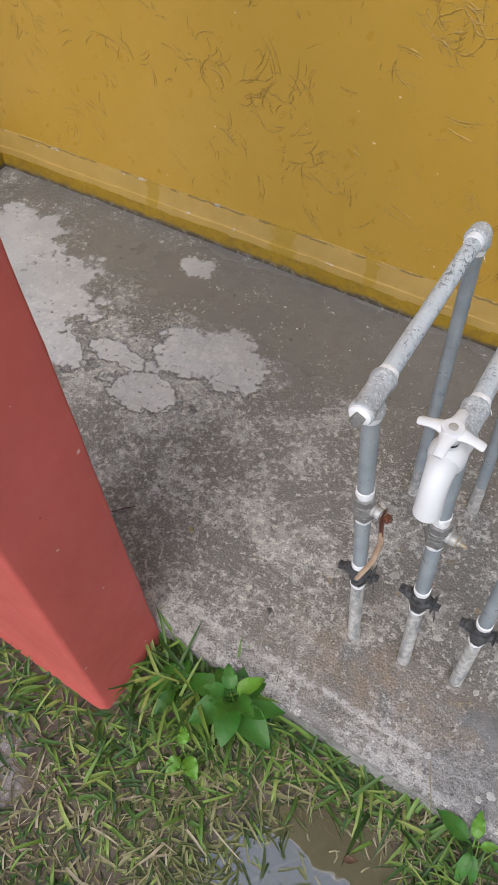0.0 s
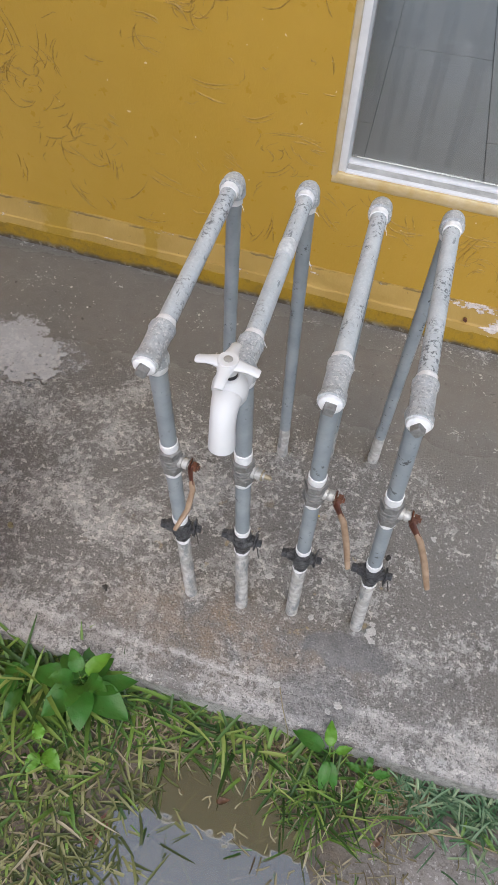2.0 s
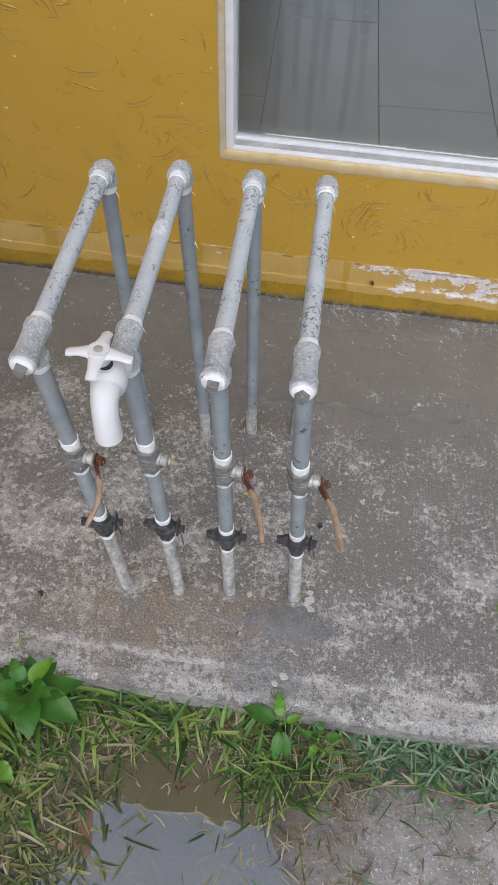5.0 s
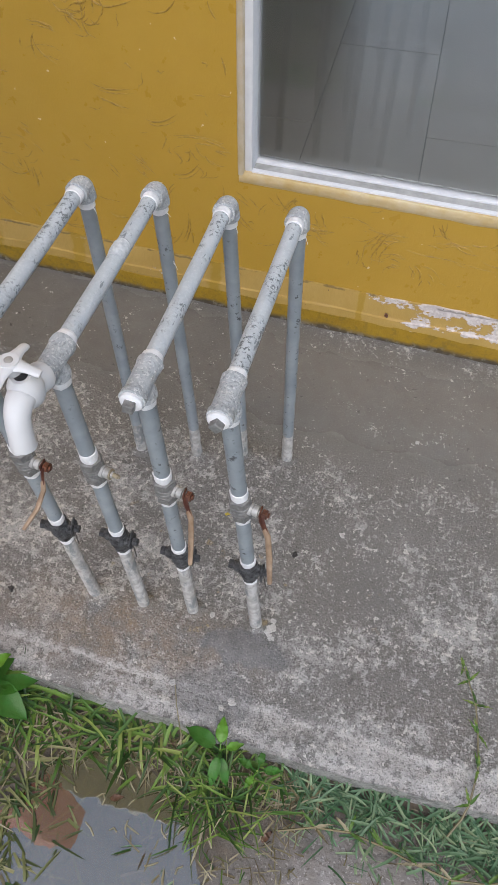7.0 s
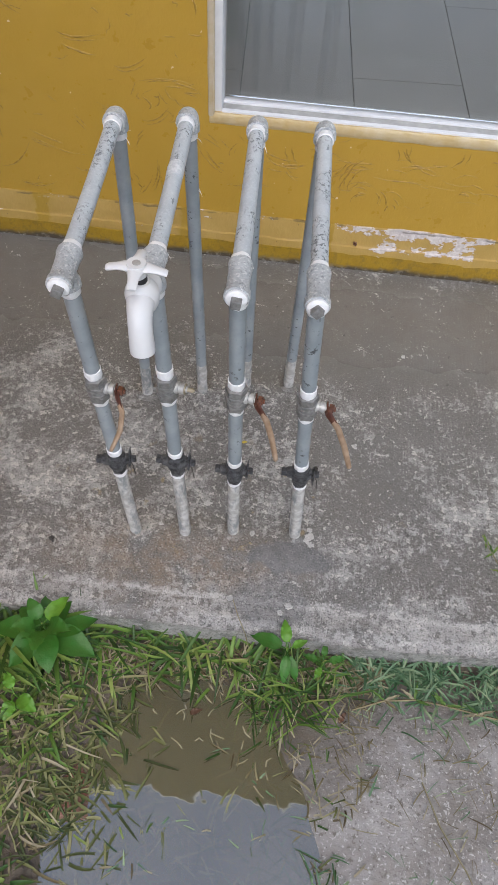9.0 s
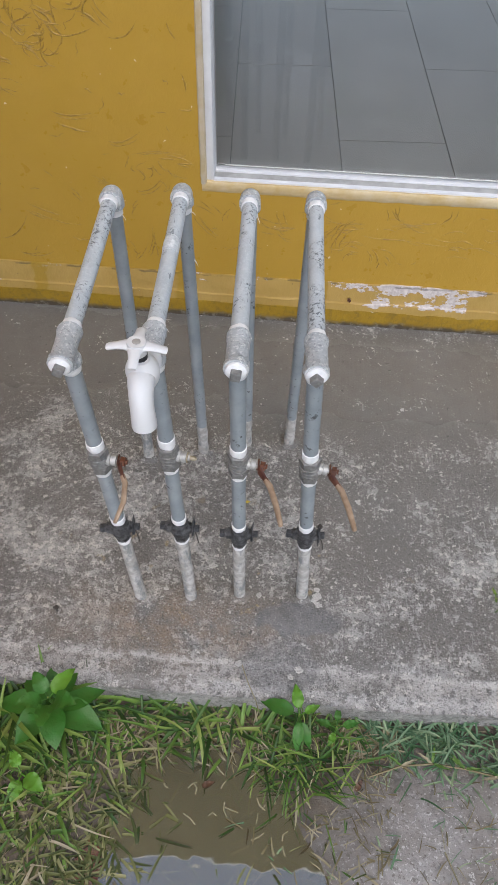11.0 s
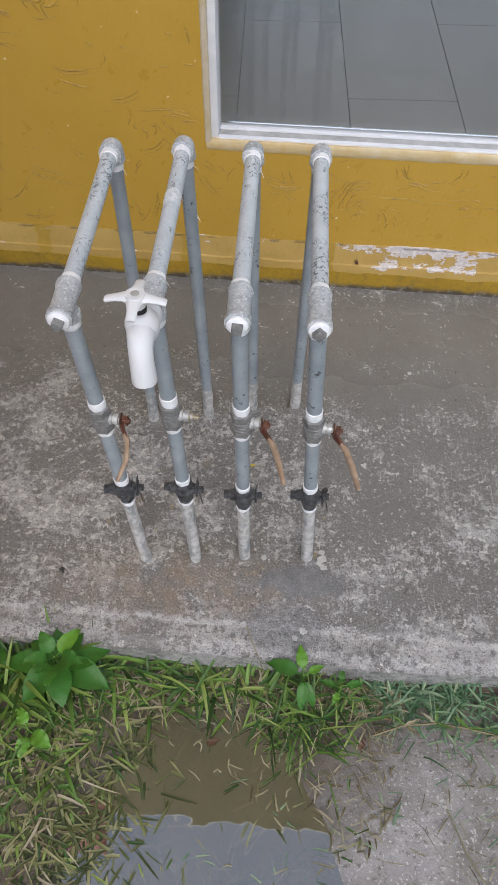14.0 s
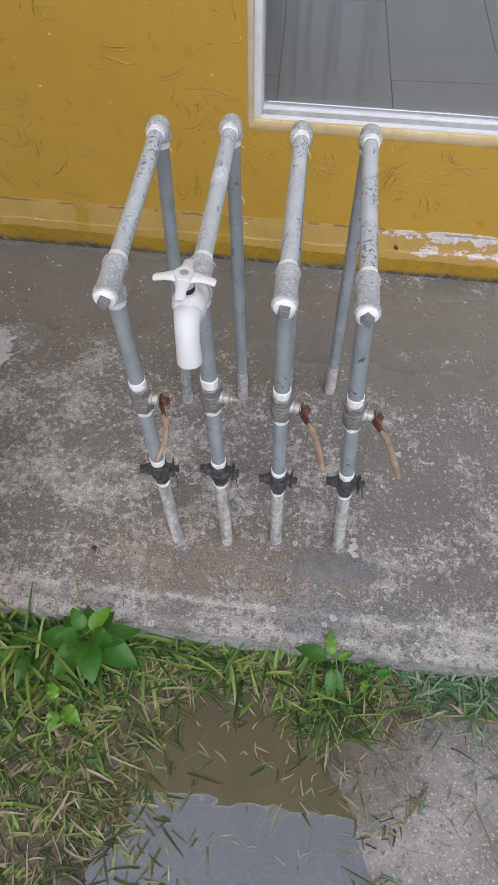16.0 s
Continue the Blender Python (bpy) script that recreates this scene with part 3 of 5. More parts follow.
def build_walls():
    bm = bmesh.new()
    T = 0.068
    box(bm, (LEFT, 0, -0.1), (WX0, T, ROOF))
    box(bm, (WX1, 0, -0.1), (2.6, T, ROOF))
    box(bm, (WX0, 0, -0.1), (WX1, T, WZ0))
    box(bm, (WX0, 0, WZ1), (WX1, T, ROOF))
    bmesh.ops.remove_doubles(bm, verts=bm.verts[:], dist=1e-5)
    wall = link_mesh("wall_front", bm, M_WALL, smooth=False)
    ORIGIN[wall.name] = Vector((0, 0, 0))
    tagged(wall, "ochre-yellow rendered wall with raised trowel marks", "wall", kind="structure")
    # ridges left by the trowel: short arcs in loose fans
    rng = random.Random(7)
    bm = bmesh.new()

    def ridge(cx, cz, r, a0, a1, w, squash=1.0, turn=0.0):
        n = max(4, int(abs(a1 - a0) * r / 0.006))
        pts, rad = [], []
        for i in range(n + 1):
            t = i / n
            a = a0 + (a1 - a0) * t
            rr = r * (1 + 0.05 * noise.noise((cx * 40 + t * 3, cz * 40, r * 9)))
            u, v = rr * math.cos(a), rr * math.sin(a) * squash
            x, z = cx + u * math.cos(turn) - v * math.sin(turn), cz + u * math.sin(turn) + v * math.cos(turn)
            if not (LEFT + 0.02 < x < 1.6 and 0.13 < z < 1.6):
                return
            if WX0 - 0.012 < x < WX1 + 0.012 and WZ0 - 0.02 < z < WZ1 + 0.02:
                return
            jx, jz = noise.noise((x * 130, z * 130, r * 50)), noise.noise((x * 130, z * 130, r * 50 + 9))
            pts.append((x + 0.0011 * jx, 0.0004, z + 0.0011 * jz))
            rad.append(1.75 * w * math.sin(math.pi * min(max(t, 0.05), 0.95)) ** 0.6 * (0.45 + 1.0 * abs(noise.noise((x * 90, z * 90, 4.0))) + 0.4 * rng.random()))
        sweep(bm, pts, rad, 6, 0.95, side=(0, 1, 0))

    def stroke(p, q, r_, w, off=0.0):
        """A long trowel stroke through three points of the wall."""
        n = 18
        mid = [2 * q[k] - 0.5 * (p[k] + r_[k]) for k in (0, 1)]
        pts, rad = [], []
        for i in range(n + 1):
            s = i / n
            x = (1 - s) ** 2 * p[0] + 2 * s * (1 - s) * mid[0] + s * s * r_[0] + off * 0.6
            z = (1 - s) ** 2 * p[1] + 2 * s * (1 - s) * mid[1] + s * s * r_[1] - off
            pts.append((x + 0.001 * noise.noise((x * 110, z * 110, 2)), 0.0005, z + 0.001 * noise.noise((x * 110, z * 110, 7))))
            rad.append(w * math.sin(math.pi * min(max(s, 0.04), 0.96)) ** 0.6 * (0.7 + 0.8 * abs(noise.noise((x * 70, z * 70, 3)))))
        sweep(bm, pts, rad, 6, 0.95, side=(0, 1, 0))

    def clear_of_knot(x, z):
        return not (-0.73 < x < -0.28 and 0.41 < z < 0.73)

    for _ in range(330):
        cx, cz = rng.uniform(-1.75, 0.75), rng.uniform(0.12, 1.1)
        turn, squash = rng.uniform(0, 6.3), rng.uniform(0.35, 1.0)
        r0, a0 = rng.uniform(0.015, 0.08), rng.uniform(0, 6.3)
        for k in range(rng.choice((2, 3, 3, 4, 6))):
            aa = a0 + rng.uniform(-0.35, 0.35)
            span = min(rng.uniform(0.4, 1.6), rng.uniform(0.03, 0.12) / (r0 + 0.01))
            if clear_of_knot(cx, cz) or rng.random() < 0.25:
                ridge(cx + rng.uniform(-.012, .012), cz + rng.uniform(-.012, .012), r0 + k * rng.uniform(0.004, 0.012), aa, aa + span, rng.uniform(0.0007, 0.0014), squash, turn)
    for _ in range(190):
        cx, cz = rng.uniform(-1.75, 0.75), rng.uniform(0.12, 1.1)
        r = rng.uniform(0.03, 0.25)
        a0 = rng.uniform(0, 6.3)
        ridge(cx, cz, r, a0, a0 + rng.uniform(0.012, 0.04) / r, rng.uniform(0.0006, 0.0014))
    # long flat strokes below the window
    for _ in range(46):
        x, z, ln = rng.uniform(-0.22, 0.5), rng.choice((0.29, 0.265, 0.25, 0.215)) + rng.gauss(0, 0.014), rng.uniform(0.02, 0.10)
        lean, bow = rng.gauss(-0.08, 0.12) * ln, rng.uniform(-0.16, 0.22) * ln
        stroke((x, z), (x + ln / 2, z + lean / 2 + bow), (x + ln, z + lean), rng.uniform(0.0010, 0.0019))
    # swirls where the trowel turned on the spot
    for cx, cz, r1, n_ in ((-0.913, 0.425, 0.09, 34), (-1.078, 0.452, 0.06, 16), (-0.773, 0.319, 0.07, 20), (-0.571, 0.632, 0.05, 38), (-0.393, 0.365, 0.04, 9), (-0.507, 0.688, 0.04, 8)):
        for _ in range(n_):
            r, a0 = r1 * rng.uniform(0.15, 1.0), rng.uniform(0, 6.3)
            ridge(cx + rng.gauss(0, 0.022), cz + rng.gauss(0, 0.018), r, a0, a0 + min(1.8, rng.uniform(0.02, 0.07) / r), rng.uniform(0.0007, 0.0016), rng.uniform(0.5, 1.0), rng.uniform(-0.5, 0.5))
    # single long strokes round the knot beside the window
    for x0, z0, x1, z1, x2, z2 in ((-0.665, 0.562, -0.658, 0.533, -0.620, 0.509), (-0.541, 0.653, -0.512, 0.627, -0.451, 0.644), (-0.564, 0.488, -0.526, 0.479, -0.471, 0.488), (-0.592, 0.683, -0.600, 0.652, -0.579, 0.631),
                                   (-0.550, 0.623, -0.554, 0.585, -0.530, 0.570), (-0.608, 0.606, -0.578, 0.604, -0.562, 0.578), (-0.673, 0.584, -0.638, 0.583, -0.618, 0.575), (-0.431, 0.629, -0.396, 0.632, -0.373, 0.658),
                                   (-0.479, 0.668, -0.461, 0.666, -0.441, 0.651), (-0.458, 0.432, -0.426, 0.430, -0.387, 0.453), (-0.408, 0.320, -0.377, 0.327, -0.350, 0.354), (-0.298, 0.572, -0.290, 0.554, -0.290, 0.537),
                                   (-0.319, 0.660, -0.312, 0.643, -0.302, 0.629), (-0.744, 0.175, -0.700, 0.193, -0.664, 0.243)):
        stroke((x0, z0), (x1, z1), (x2, z2), 0.0023)
        if rng.random() < 0.6:
            stroke((x0, z0), (x1, z1), (x2, z2), 0.0017, 0.007)
    part("trowel_ridges", bm, M_RIDGE, wall, "raised trowel marks, their shade painted in as darker ochre")["kind"] = "stuff"

    # plinth: a pale sloping band over a dark strip, uneven along its length
    def band(name, prof, material, x0, x1, seed, label):
        bm = bmesh.new()
        grid = []
        for x in np.arange(x0, x1, 0.012):
            grid.append([bm.verts.new((x, y - 0.0022 * noise.noise((x * 14, z * 30, seed)) - 0.001 * noise.noise((x * 60, z * 60, seed)),
                                       z + 0.0035 * noise.noise((x * 7, y * 9, seed + 3)) + 0.002 * noise.noise((x * 31, y * 20, seed)))) for y, z in prof])
        for a, b in zip(grid, grid[1:]):
            for i in range(len(a) - 1):
                bm.faces.new((a[i], b[i], b[i + 1], a[i + 1]))
        tagged(link_mesh(name, bm, material), label, "plinth", kind="structure")

    pale = [(0.0040, 0.1145), (-0.0036, 0.1133), (-0.0050, 0.1073), (-0.0079, 0.0929), (-0.0101, 0.0785), (-0.0112, 0.0669), (-0.0119, 0.0653), (-0.0162, 0.0635), (-0.0173, 0.0553), (-0.0184, 0.0465), (-0.0186, 0.0420), (-0.0144, 0.0376)]
    dark = [(-0.0144, 0.0459), (-0.0196, 0.0448), (-0.0209, 0.0332), (-0.0216, 0.0166), (-0.0223, 0.0060), (-0.0216, -0.0060)]
    band("plinth", pale, M_PLINTH, LEFT - 0.01, 2.5, 1.0, "pale ochre plinth with flaking paint and white scars")
    band("baseboard", dark, M_STRIP, LEFT - 0.01, 2.5, 2.0, "dark ochre painted strip, dirty where it meets concrete")

    # return wall at the far end, white above a yellow plinth
    bm = bmesh.new()
    box(bm, (LEFT - 0.15, -0.90, -0.1), (LEFT, 0.15, ROOF), 0.004)
    tagged(link_mesh("wall_left", bm, M_WHITEWALL, smooth=False), "white painted return wall", "wall", kind="structure")
    for nm, w, z0, z1, mt in (("plinth_return", 0.013, 0.042, 0.112, M_PLINTH), ("baseboard_return", 0.02, -0.01, 0.044, M_STRIP)):
        bm = bmesh.new()
        box(bm, (LEFT - 0.002, -0.90, z0), (LEFT + w, -0.012, z1), 0.006)
        tagged(link_mesh(nm, bm, mt), "ochre painted foot of the return wall", "plinth", kind="structure")
    # the room behind the window, and the roof
    bm = bmesh.new()
    box(bm, (-1.65, 0.068, -0.02), (-1.5, 3.4, ROOF))
    tagged(link_mesh("wall_room_west", bm, M_ROOM, smooth=False), "plain off-white room wall", "wall", kind="structure")
    bm = bmesh.new()
    box(bm, (2.45, 0.068, -0.02), (2.6, 3.4, ROOF))
    tagged(link_mesh("wall_room_east", bm, M_ROOM, smooth=False), "plain off-white room wall", "wall", kind="structure")
    # back wall is out of view; its opening is added to light the room
    bm = bmesh.new()
    box(bm, (-1.5, 3.25, -0.02), (-0.6, 3.4, ROOF))
    box(bm, (2.0, 3.25, -0.02), (2.45, 3.4, ROOF))
    box(bm, (-0.6, 3.25, 2.3), (2.0, 3.4, ROOF))
    tagged(link_mesh("wall_room_back", bm, M_ROOM, smooth=False), "plain off-white unseen room wall, wide opening added to let light in", "wall", kind="structure")
    bm = bmesh.new()
    box(bm, (LEFT - 0.15, EAVE, ROOF), (2.6, 3.4, ROOF + 0.05), 0.01)
    tagged(link_mesh("ceiling", bm, M_ROOM, smooth=False), "plain off-white porch and room ceiling", "ceiling", kind="structure")


def build_room_floor():
    bm = bmesh.new()
    box(bm, (-1.5, 0.068, -0.02), (2.45, 3.25, 0.046))
    floor = link_mesh("floor", bm, M_GROUT, smooth=False)
    ORIGIN[floor.name] = Vector((0, 0, 0))
    tagged(floor, "grey tiled floor with thin dark joints", "floor", kind="structure")
    turn, made = radians(3.2), {}
    for i in range(-4, 7):
        cuts = (0.145, 0.26, 1.26, 2.26, 3.0) if i % 2 else (0.145, 0.36, 0.76, 1.76, 2.76)
        for v0, v1 in zip(cuts, cuts[1:]):
            key = round(v1 - v0, 3)
            if key not in made:
                bm = bmesh.new()
                box(bm, (-0.1642, -key / 2 + 0.001, -0.004), (0.1642, key / 2 - 0.001, 0.004), 0.0006, 1)
                made[key] = link_mesh("tile", bm, M_TILE, smooth=False)
                o = made[key]
            else:
                o = new("tile", made[key].data)
            u, v = i * 0.3305 + 0.165, (v0 + v1) / 2 - 0.6
            o.location = (0.066 + u * math.cos(turn) - v * math.sin(turn), 0.6 + u * math.sin(turn) + v * math.cos(turn), 0.047)
            o.rotation_euler = (0, 0, turn)
            o.parent = floor


def build_window():
    w = thing("window_1", (WX0, 0.02, WZ0), "white aluminium window with clear glass and a worn bottom track", "window")
    w["kind"] = "structure"
    # rough render round the frame
    bm = bmesh.new()
    n = 60

    def rim(points):
        grid = []
        for x, z, nx, nz in points:
            j = 0.0012 * noise.noise((x * 22, z * 22, 0))
            grid.append([bm.verts.new((x + nx * o, y, z + nz * o)) for o, y in ((0.0, 0.012), (0.0, 0.0 + j * 0.3), (0.003 + j, -0.0022), (0.019 + j, -0.0026), (0.025 + j * 2.5, 0.001))])
        for a, b in zip(grid, grid[1:]):
            for i in range(4):
                bm.faces.new((a[i], b[i], b[i + 1], a[i + 1]))

    rim([(WX0 + 0.006, WZ1 - (WZ1 - WZ0) * i / n, -0.55, 0) for i in range(n + 1)])
    part("render_edge", bm, M_RENDER, w, "rough pale render beside the frame")
    bm = bmesh.new()
    rim([(WX0 - 0.004 + (WX1 - WX0) * i / n, WZ0 + 0.006, 0, -1.0) for i in range(n + 1)])
    part("window_sill", bm, M_SILL, w, "pale ochre rendered sill")
    F = 0.008
    bm = bmesh.new()
    box(bm, (WX0 + 0.002, F, WZ0 + 0.004), (WX0 + 0.0205, 0.065, WZ1), 0.002)
    part("window_frame", bm, M_FRAME, w)
    bm = bmesh.new()
    box(bm, (WX1 - 0.027, F, WZ0 + 0.004), (WX1 - 0.002, 0.065, WZ1), 0.002)
    part("window_frame", bm, M_FRAME, w)
    bm = bmesh.new()
    box(bm, (WX0 + 0.027, F, WZ1 - 0.03), (WX1 - 0.027, 0.065, WZ1), 0.002)
    part("window_frame", bm, M_FRAME, w)
    bm = bmesh.new()
    box(bm, (WX0 + 0.0203, F - 0.003, WZ0 + 0.003), (WX1 - 0.027, 0.016, WZ0 + 0.0095), 0.001)
    part("bottom_track", bm, M_FRAME, w)
    # slot surface, a darker grey than the rails beside it
    bm = bmesh.new()
    box(bm, (WX0 + 0.0203, 0.014, WZ0 + 0.002), (WX1 - 0.027, 0.05, WZ0 + 0.0085), 0.0)
    part("track_slot", bm, M_SLOT, w)
    bm = bmesh.new()
    box(bm, (WX0 + 0.0203, 0.036, WZ0 + 0.004), (WX1 - 0.027, 0.056, WZ0 + 0.0125), 0.0015)
    part("sash_rail", bm, M_FRAME, w)
    bm = bmesh.new()
    box(bm, (WX0, 0.061, WZ0 - 0.012), (WX1, 0.076, WZ0 + 0.003), 0.002)
    part("inner_sill", bm, M_TILE, w, "grey tiled inner sill")
    bm = bmesh.new()
    box(bm, (WX0 + 0.024, 0.044, WZ0 + 0.02), (WX1 - 0.024, 0.048, WZ1 - 0.02))
    g = part("pane", bm, M_GLASS, w, smooth=False)
    g.visible_shadow = False


def build_column():
    bm = bmesh.new()
    x0, x1, y0, y1 = -0.905, -0.595, -1.101, -0.944
    z0, z1, n = -0.12, 1.7, 80
    rings = []
    r = 0.008
    prof = []
    for cx, cy, a0 in ((x1 - r, y0 + r, -90), (x1 - r, y1 - r, 0), (x0 + r, y1 - r, 90), (x0 + r, y0 + r, 180)):
        for k in range(5):
            a = radians(a0 + 22.5 * k)
            prof.append((cx + r * math.cos(a), cy + r * math.sin(a), math.cos(a), math.sin(a)))
    # walls of the shaft need points between the corners to look hand-plastered
    full = []
    for p, q in zip(prof, prof[1:] + prof[:1]):
        d = math.hypot(q[0] - p[0], q[1] - p[1])
        m_ = max(1, int(d / 0.03))
        for k in range(m_):
            t = k / m_
            full.append(tuple(a + (b - a) * t for a, b in zip(p, q)))
    for i in range(n + 1):
        z = z0 + (z1 - z0) * (i / n) ** 1.6
        flare = 0.010 * max(0.0, 1 - (z + 0.06) / 0.10) ** 2 if z < 0.04 else 0
        ring = []
        for x, y, nx, ny in full:
            j = 0.0018 * noise.noise((x * 9, y * 9, z * 9)) + 0.0006 * noise.noise((x * 50, y * 50, z * 50)) + flare
            ring.append(bm.verts.new((x + nx * j, y + ny * j, z)))
        rings.append(ring)
    m_ = len(full)
    for p, q in zip(rings, rings[1:]):
        for k in range(m_):
            bm.faces.new((p[k], p[(k + 1) % m_], q[(k + 1) % m_], q[k]))
    bm.faces.new(rings[-1])
    whole("column", bm, M_RED, (-0.75, -1.02, -0.1), "square plastered column painted red, standing in grass", "column")


build_ground()
build_slab()
build_walls()
build_window()
build_column()

# ---------------------------------------------------------------- pipe loops
R = 0.0102          # half-inch pipe
# foot of front riser, tee, elbow, foot of back riser, heights of ball valve and stop valve
LOOPS = [
    dict(foot=(-0.291, -0.783), tee=(-0.304, -0.805, 0.6445), elbow=(-0.315, -0.503, 0.639), back=(-0.331, -0.464), ball=0.438, stop=0.250, lever="front"),
    dict(foot=(-0.201, -0.776), tee=(-0.212, -0.794, 0.645), elbow=(-0.223, -0.480, 0.634), back=(-0.218, -0.443), ball=0.444, stop=0.250, lever="none"),
    dict(foot=(-0.114, -0.763), tee=(-0.119, -0.788, 0.638), elbow=(-0.130, -0.472, 0.627), back=(-0.130, -0.414), ball=0.427, stop=0.226, lever="side"),
    dict(foot=(-0.001, -0.756), tee=(-0.032, -0.778, 0.629), elbow=(-0.039, -0.461, 0.623), back=(-0.041, -0.402), ball=0.415, stop=0.226, lever="side"),
]


def tape_ring(at, axis, parent, rng, r=R, length=0.009):
    """A few turns of thread tape, one edge loose."""
    bm = bmesh.new()
    h = length / 2
    lathe(bm, at, axis, [(-h, r + 0.0003), (-h * 0.9, r + 0.0008), (-h * 0.2, r + 0.0013), (h * 0.3, r + 0.0010), (h * 0.9, r + 0.0012), (h, r + 0.0003)], 22)
    for v in bm.verts:
        v.co += Vector((noise.noise(v.co * 160), noise.noise(v.co * 160 + Vector((9, 0, 0))), noise.noise(v.co * 160 + Vector((0, 9, 0))))) * 0.0010
    return part("thread_tape", bm, M_TAPE, parent)


def wisp(at, parent, rng):
    """A loose shred of tape sticking out."""
    a = Vector(at)
    d = Vector((rng.uniform(0.4, 1.0), rng.uniform(-0.6, 0.2), rng.uniform(-0.8, 0.3))).normalized()
    pts = [a + d * 0.0024 * i + Vector((0, 0, -0.0006 * i * i)) for i in range(4)]
    bm = bmesh.new()
    sweep(bm, pts, [0.0009, 0.0007, 0.0005, 0.0002], 5, 0.3)
    part("tape_shred", bm, M_TAPE, parent)


def ball_valve(p, axis, lever, parent, rng):
    d = Vector(axis).normalized()
    bm = bmesh.new()
    lathe(bm, p, d, [(-0.0235, 0.0112), (-0.023, 0.0146), (-0.0135, 0.0146), (-0.013, 0.0131), (-0.0115, 0.0131), (-0.011, 0.0140), (-0.0065, 0.0144), (-0.0061, 0.0137), (-0.0049, 0.0137), (-0.0045, 0.0146),
                     (0.0005, 0.0146), (0.0009, 0.0138), (0.0021, 0.0138), (0.0025, 0.0145), (0.0075, 0.0142), (0.008, 0.0131), (0.0095, 0.0131), (0.010, 0.0151), (0.0215, 0.0151), (0.0225, 0.0112)], 36, hexes=(1, 2, 17, 18))
    v = part("ball_valve", bm, M_VALVE, parent, "dull nickel ball valve with hexagon ends")
    bm = bmesh.new()
    s = Vector((1, -0.12, 0)).normalized()
    lathe(bm, p, s, [(0.009, 0.0082), (0.0165, 0.0082), (0.017, 0.0066), (0.0185, 0.0066), (0.019, 0.0076), (0.0245, 0.0076), (0.025, 0.0045), (0.029, 0.0045)], 20)
    part("stem", bm, M_CHROME, v)
    p = Vector(p)
    if lever == "none":
        bm = bmesh.new()
        lathe(bm, p + s * 0.028, s, [(0.0, 0.0032), (0.008, 0.0032), (0.0085, 0.002), (0.010, 0.002)], 14)
        part("bare_stem", bm, M_BRASS, v, "short bare brass stem without its lever")
        bm = bmesh.new()
        lathe(bm, p + s * 0.025, s, [(0.0, 0.0075), (0.0015, 0.0075)], 18)
        part("washer", bm, M_BRASS, v)
        return
    bm = bmesh.new()
    lathe(bm, p + s * 0.0300, s, [(0.0, 0.0068), (0.0065, 0.0068), (0.0068, 0.0034), (0.0092, 0.0034)], 18, hexes=(0, 1))
    part("nut", bm, M_RUST, v, "rusted hexagon nut")
    # pressed-steel lever: a plate at the stem, cranked outwards, then a sleeved grip
    base = p + s * 0.0275
    if lever == "side":
        out = [(0, 0, 0), (0.003, -0.008, -0.004), (0.009, -0.016, -0.006), (0.017, -0.027, -0.008), (0.026, -0.052, -0.010), (0.035, -0.082, -0.016)]
    else:
        out = [(0, 0, 0), (0.002, -0.008, -0.003), (0.006, -0.016, -0.006), (0.012, -0.028, -0.010), (0.014, -0.052, -0.016), (0.007, -0.080, -0.024)]
    pts = [base + Vector(o) for o in out]
    bm = bmesh.new()
    box(bm, base + Vector((-0.0012, -0.008, -0.007)), base + Vector((0.0012, 0.007, 0.0075)), 0.001, 1)
    sweep(bm, pts[0:4], [0.0072, 0.0062, 0.0050, 0.0042], 10, 0.34, side=(0.35, 0.3, 0.9))
    part("lever_plate", bm, M_RUSTLEVER, v, "rusted steel lever plate")
    bm = bmesh.new()
    path = [pts[2].lerp(pts[3], 0.2)] + arc(pts[3], pts[3].lerp(pts[4], 0.5), pts[4], 4) + [pts[4].lerp(pts[5], t) for t in (0.3, 0.6, 0.85, 0.96, 1.0)]
    rad = [0.0044] + [0.0048] * 5 + [0.0046, 0.0043, 0.0040, 0.0036, 0.0024]
    sweep(bm, path, rad, 12, 0.62, side=(0.6, 0.2, 0.77))
    part("lever_grip", bm, M_LEVER, v, "faded orange-brown lever sleeve")


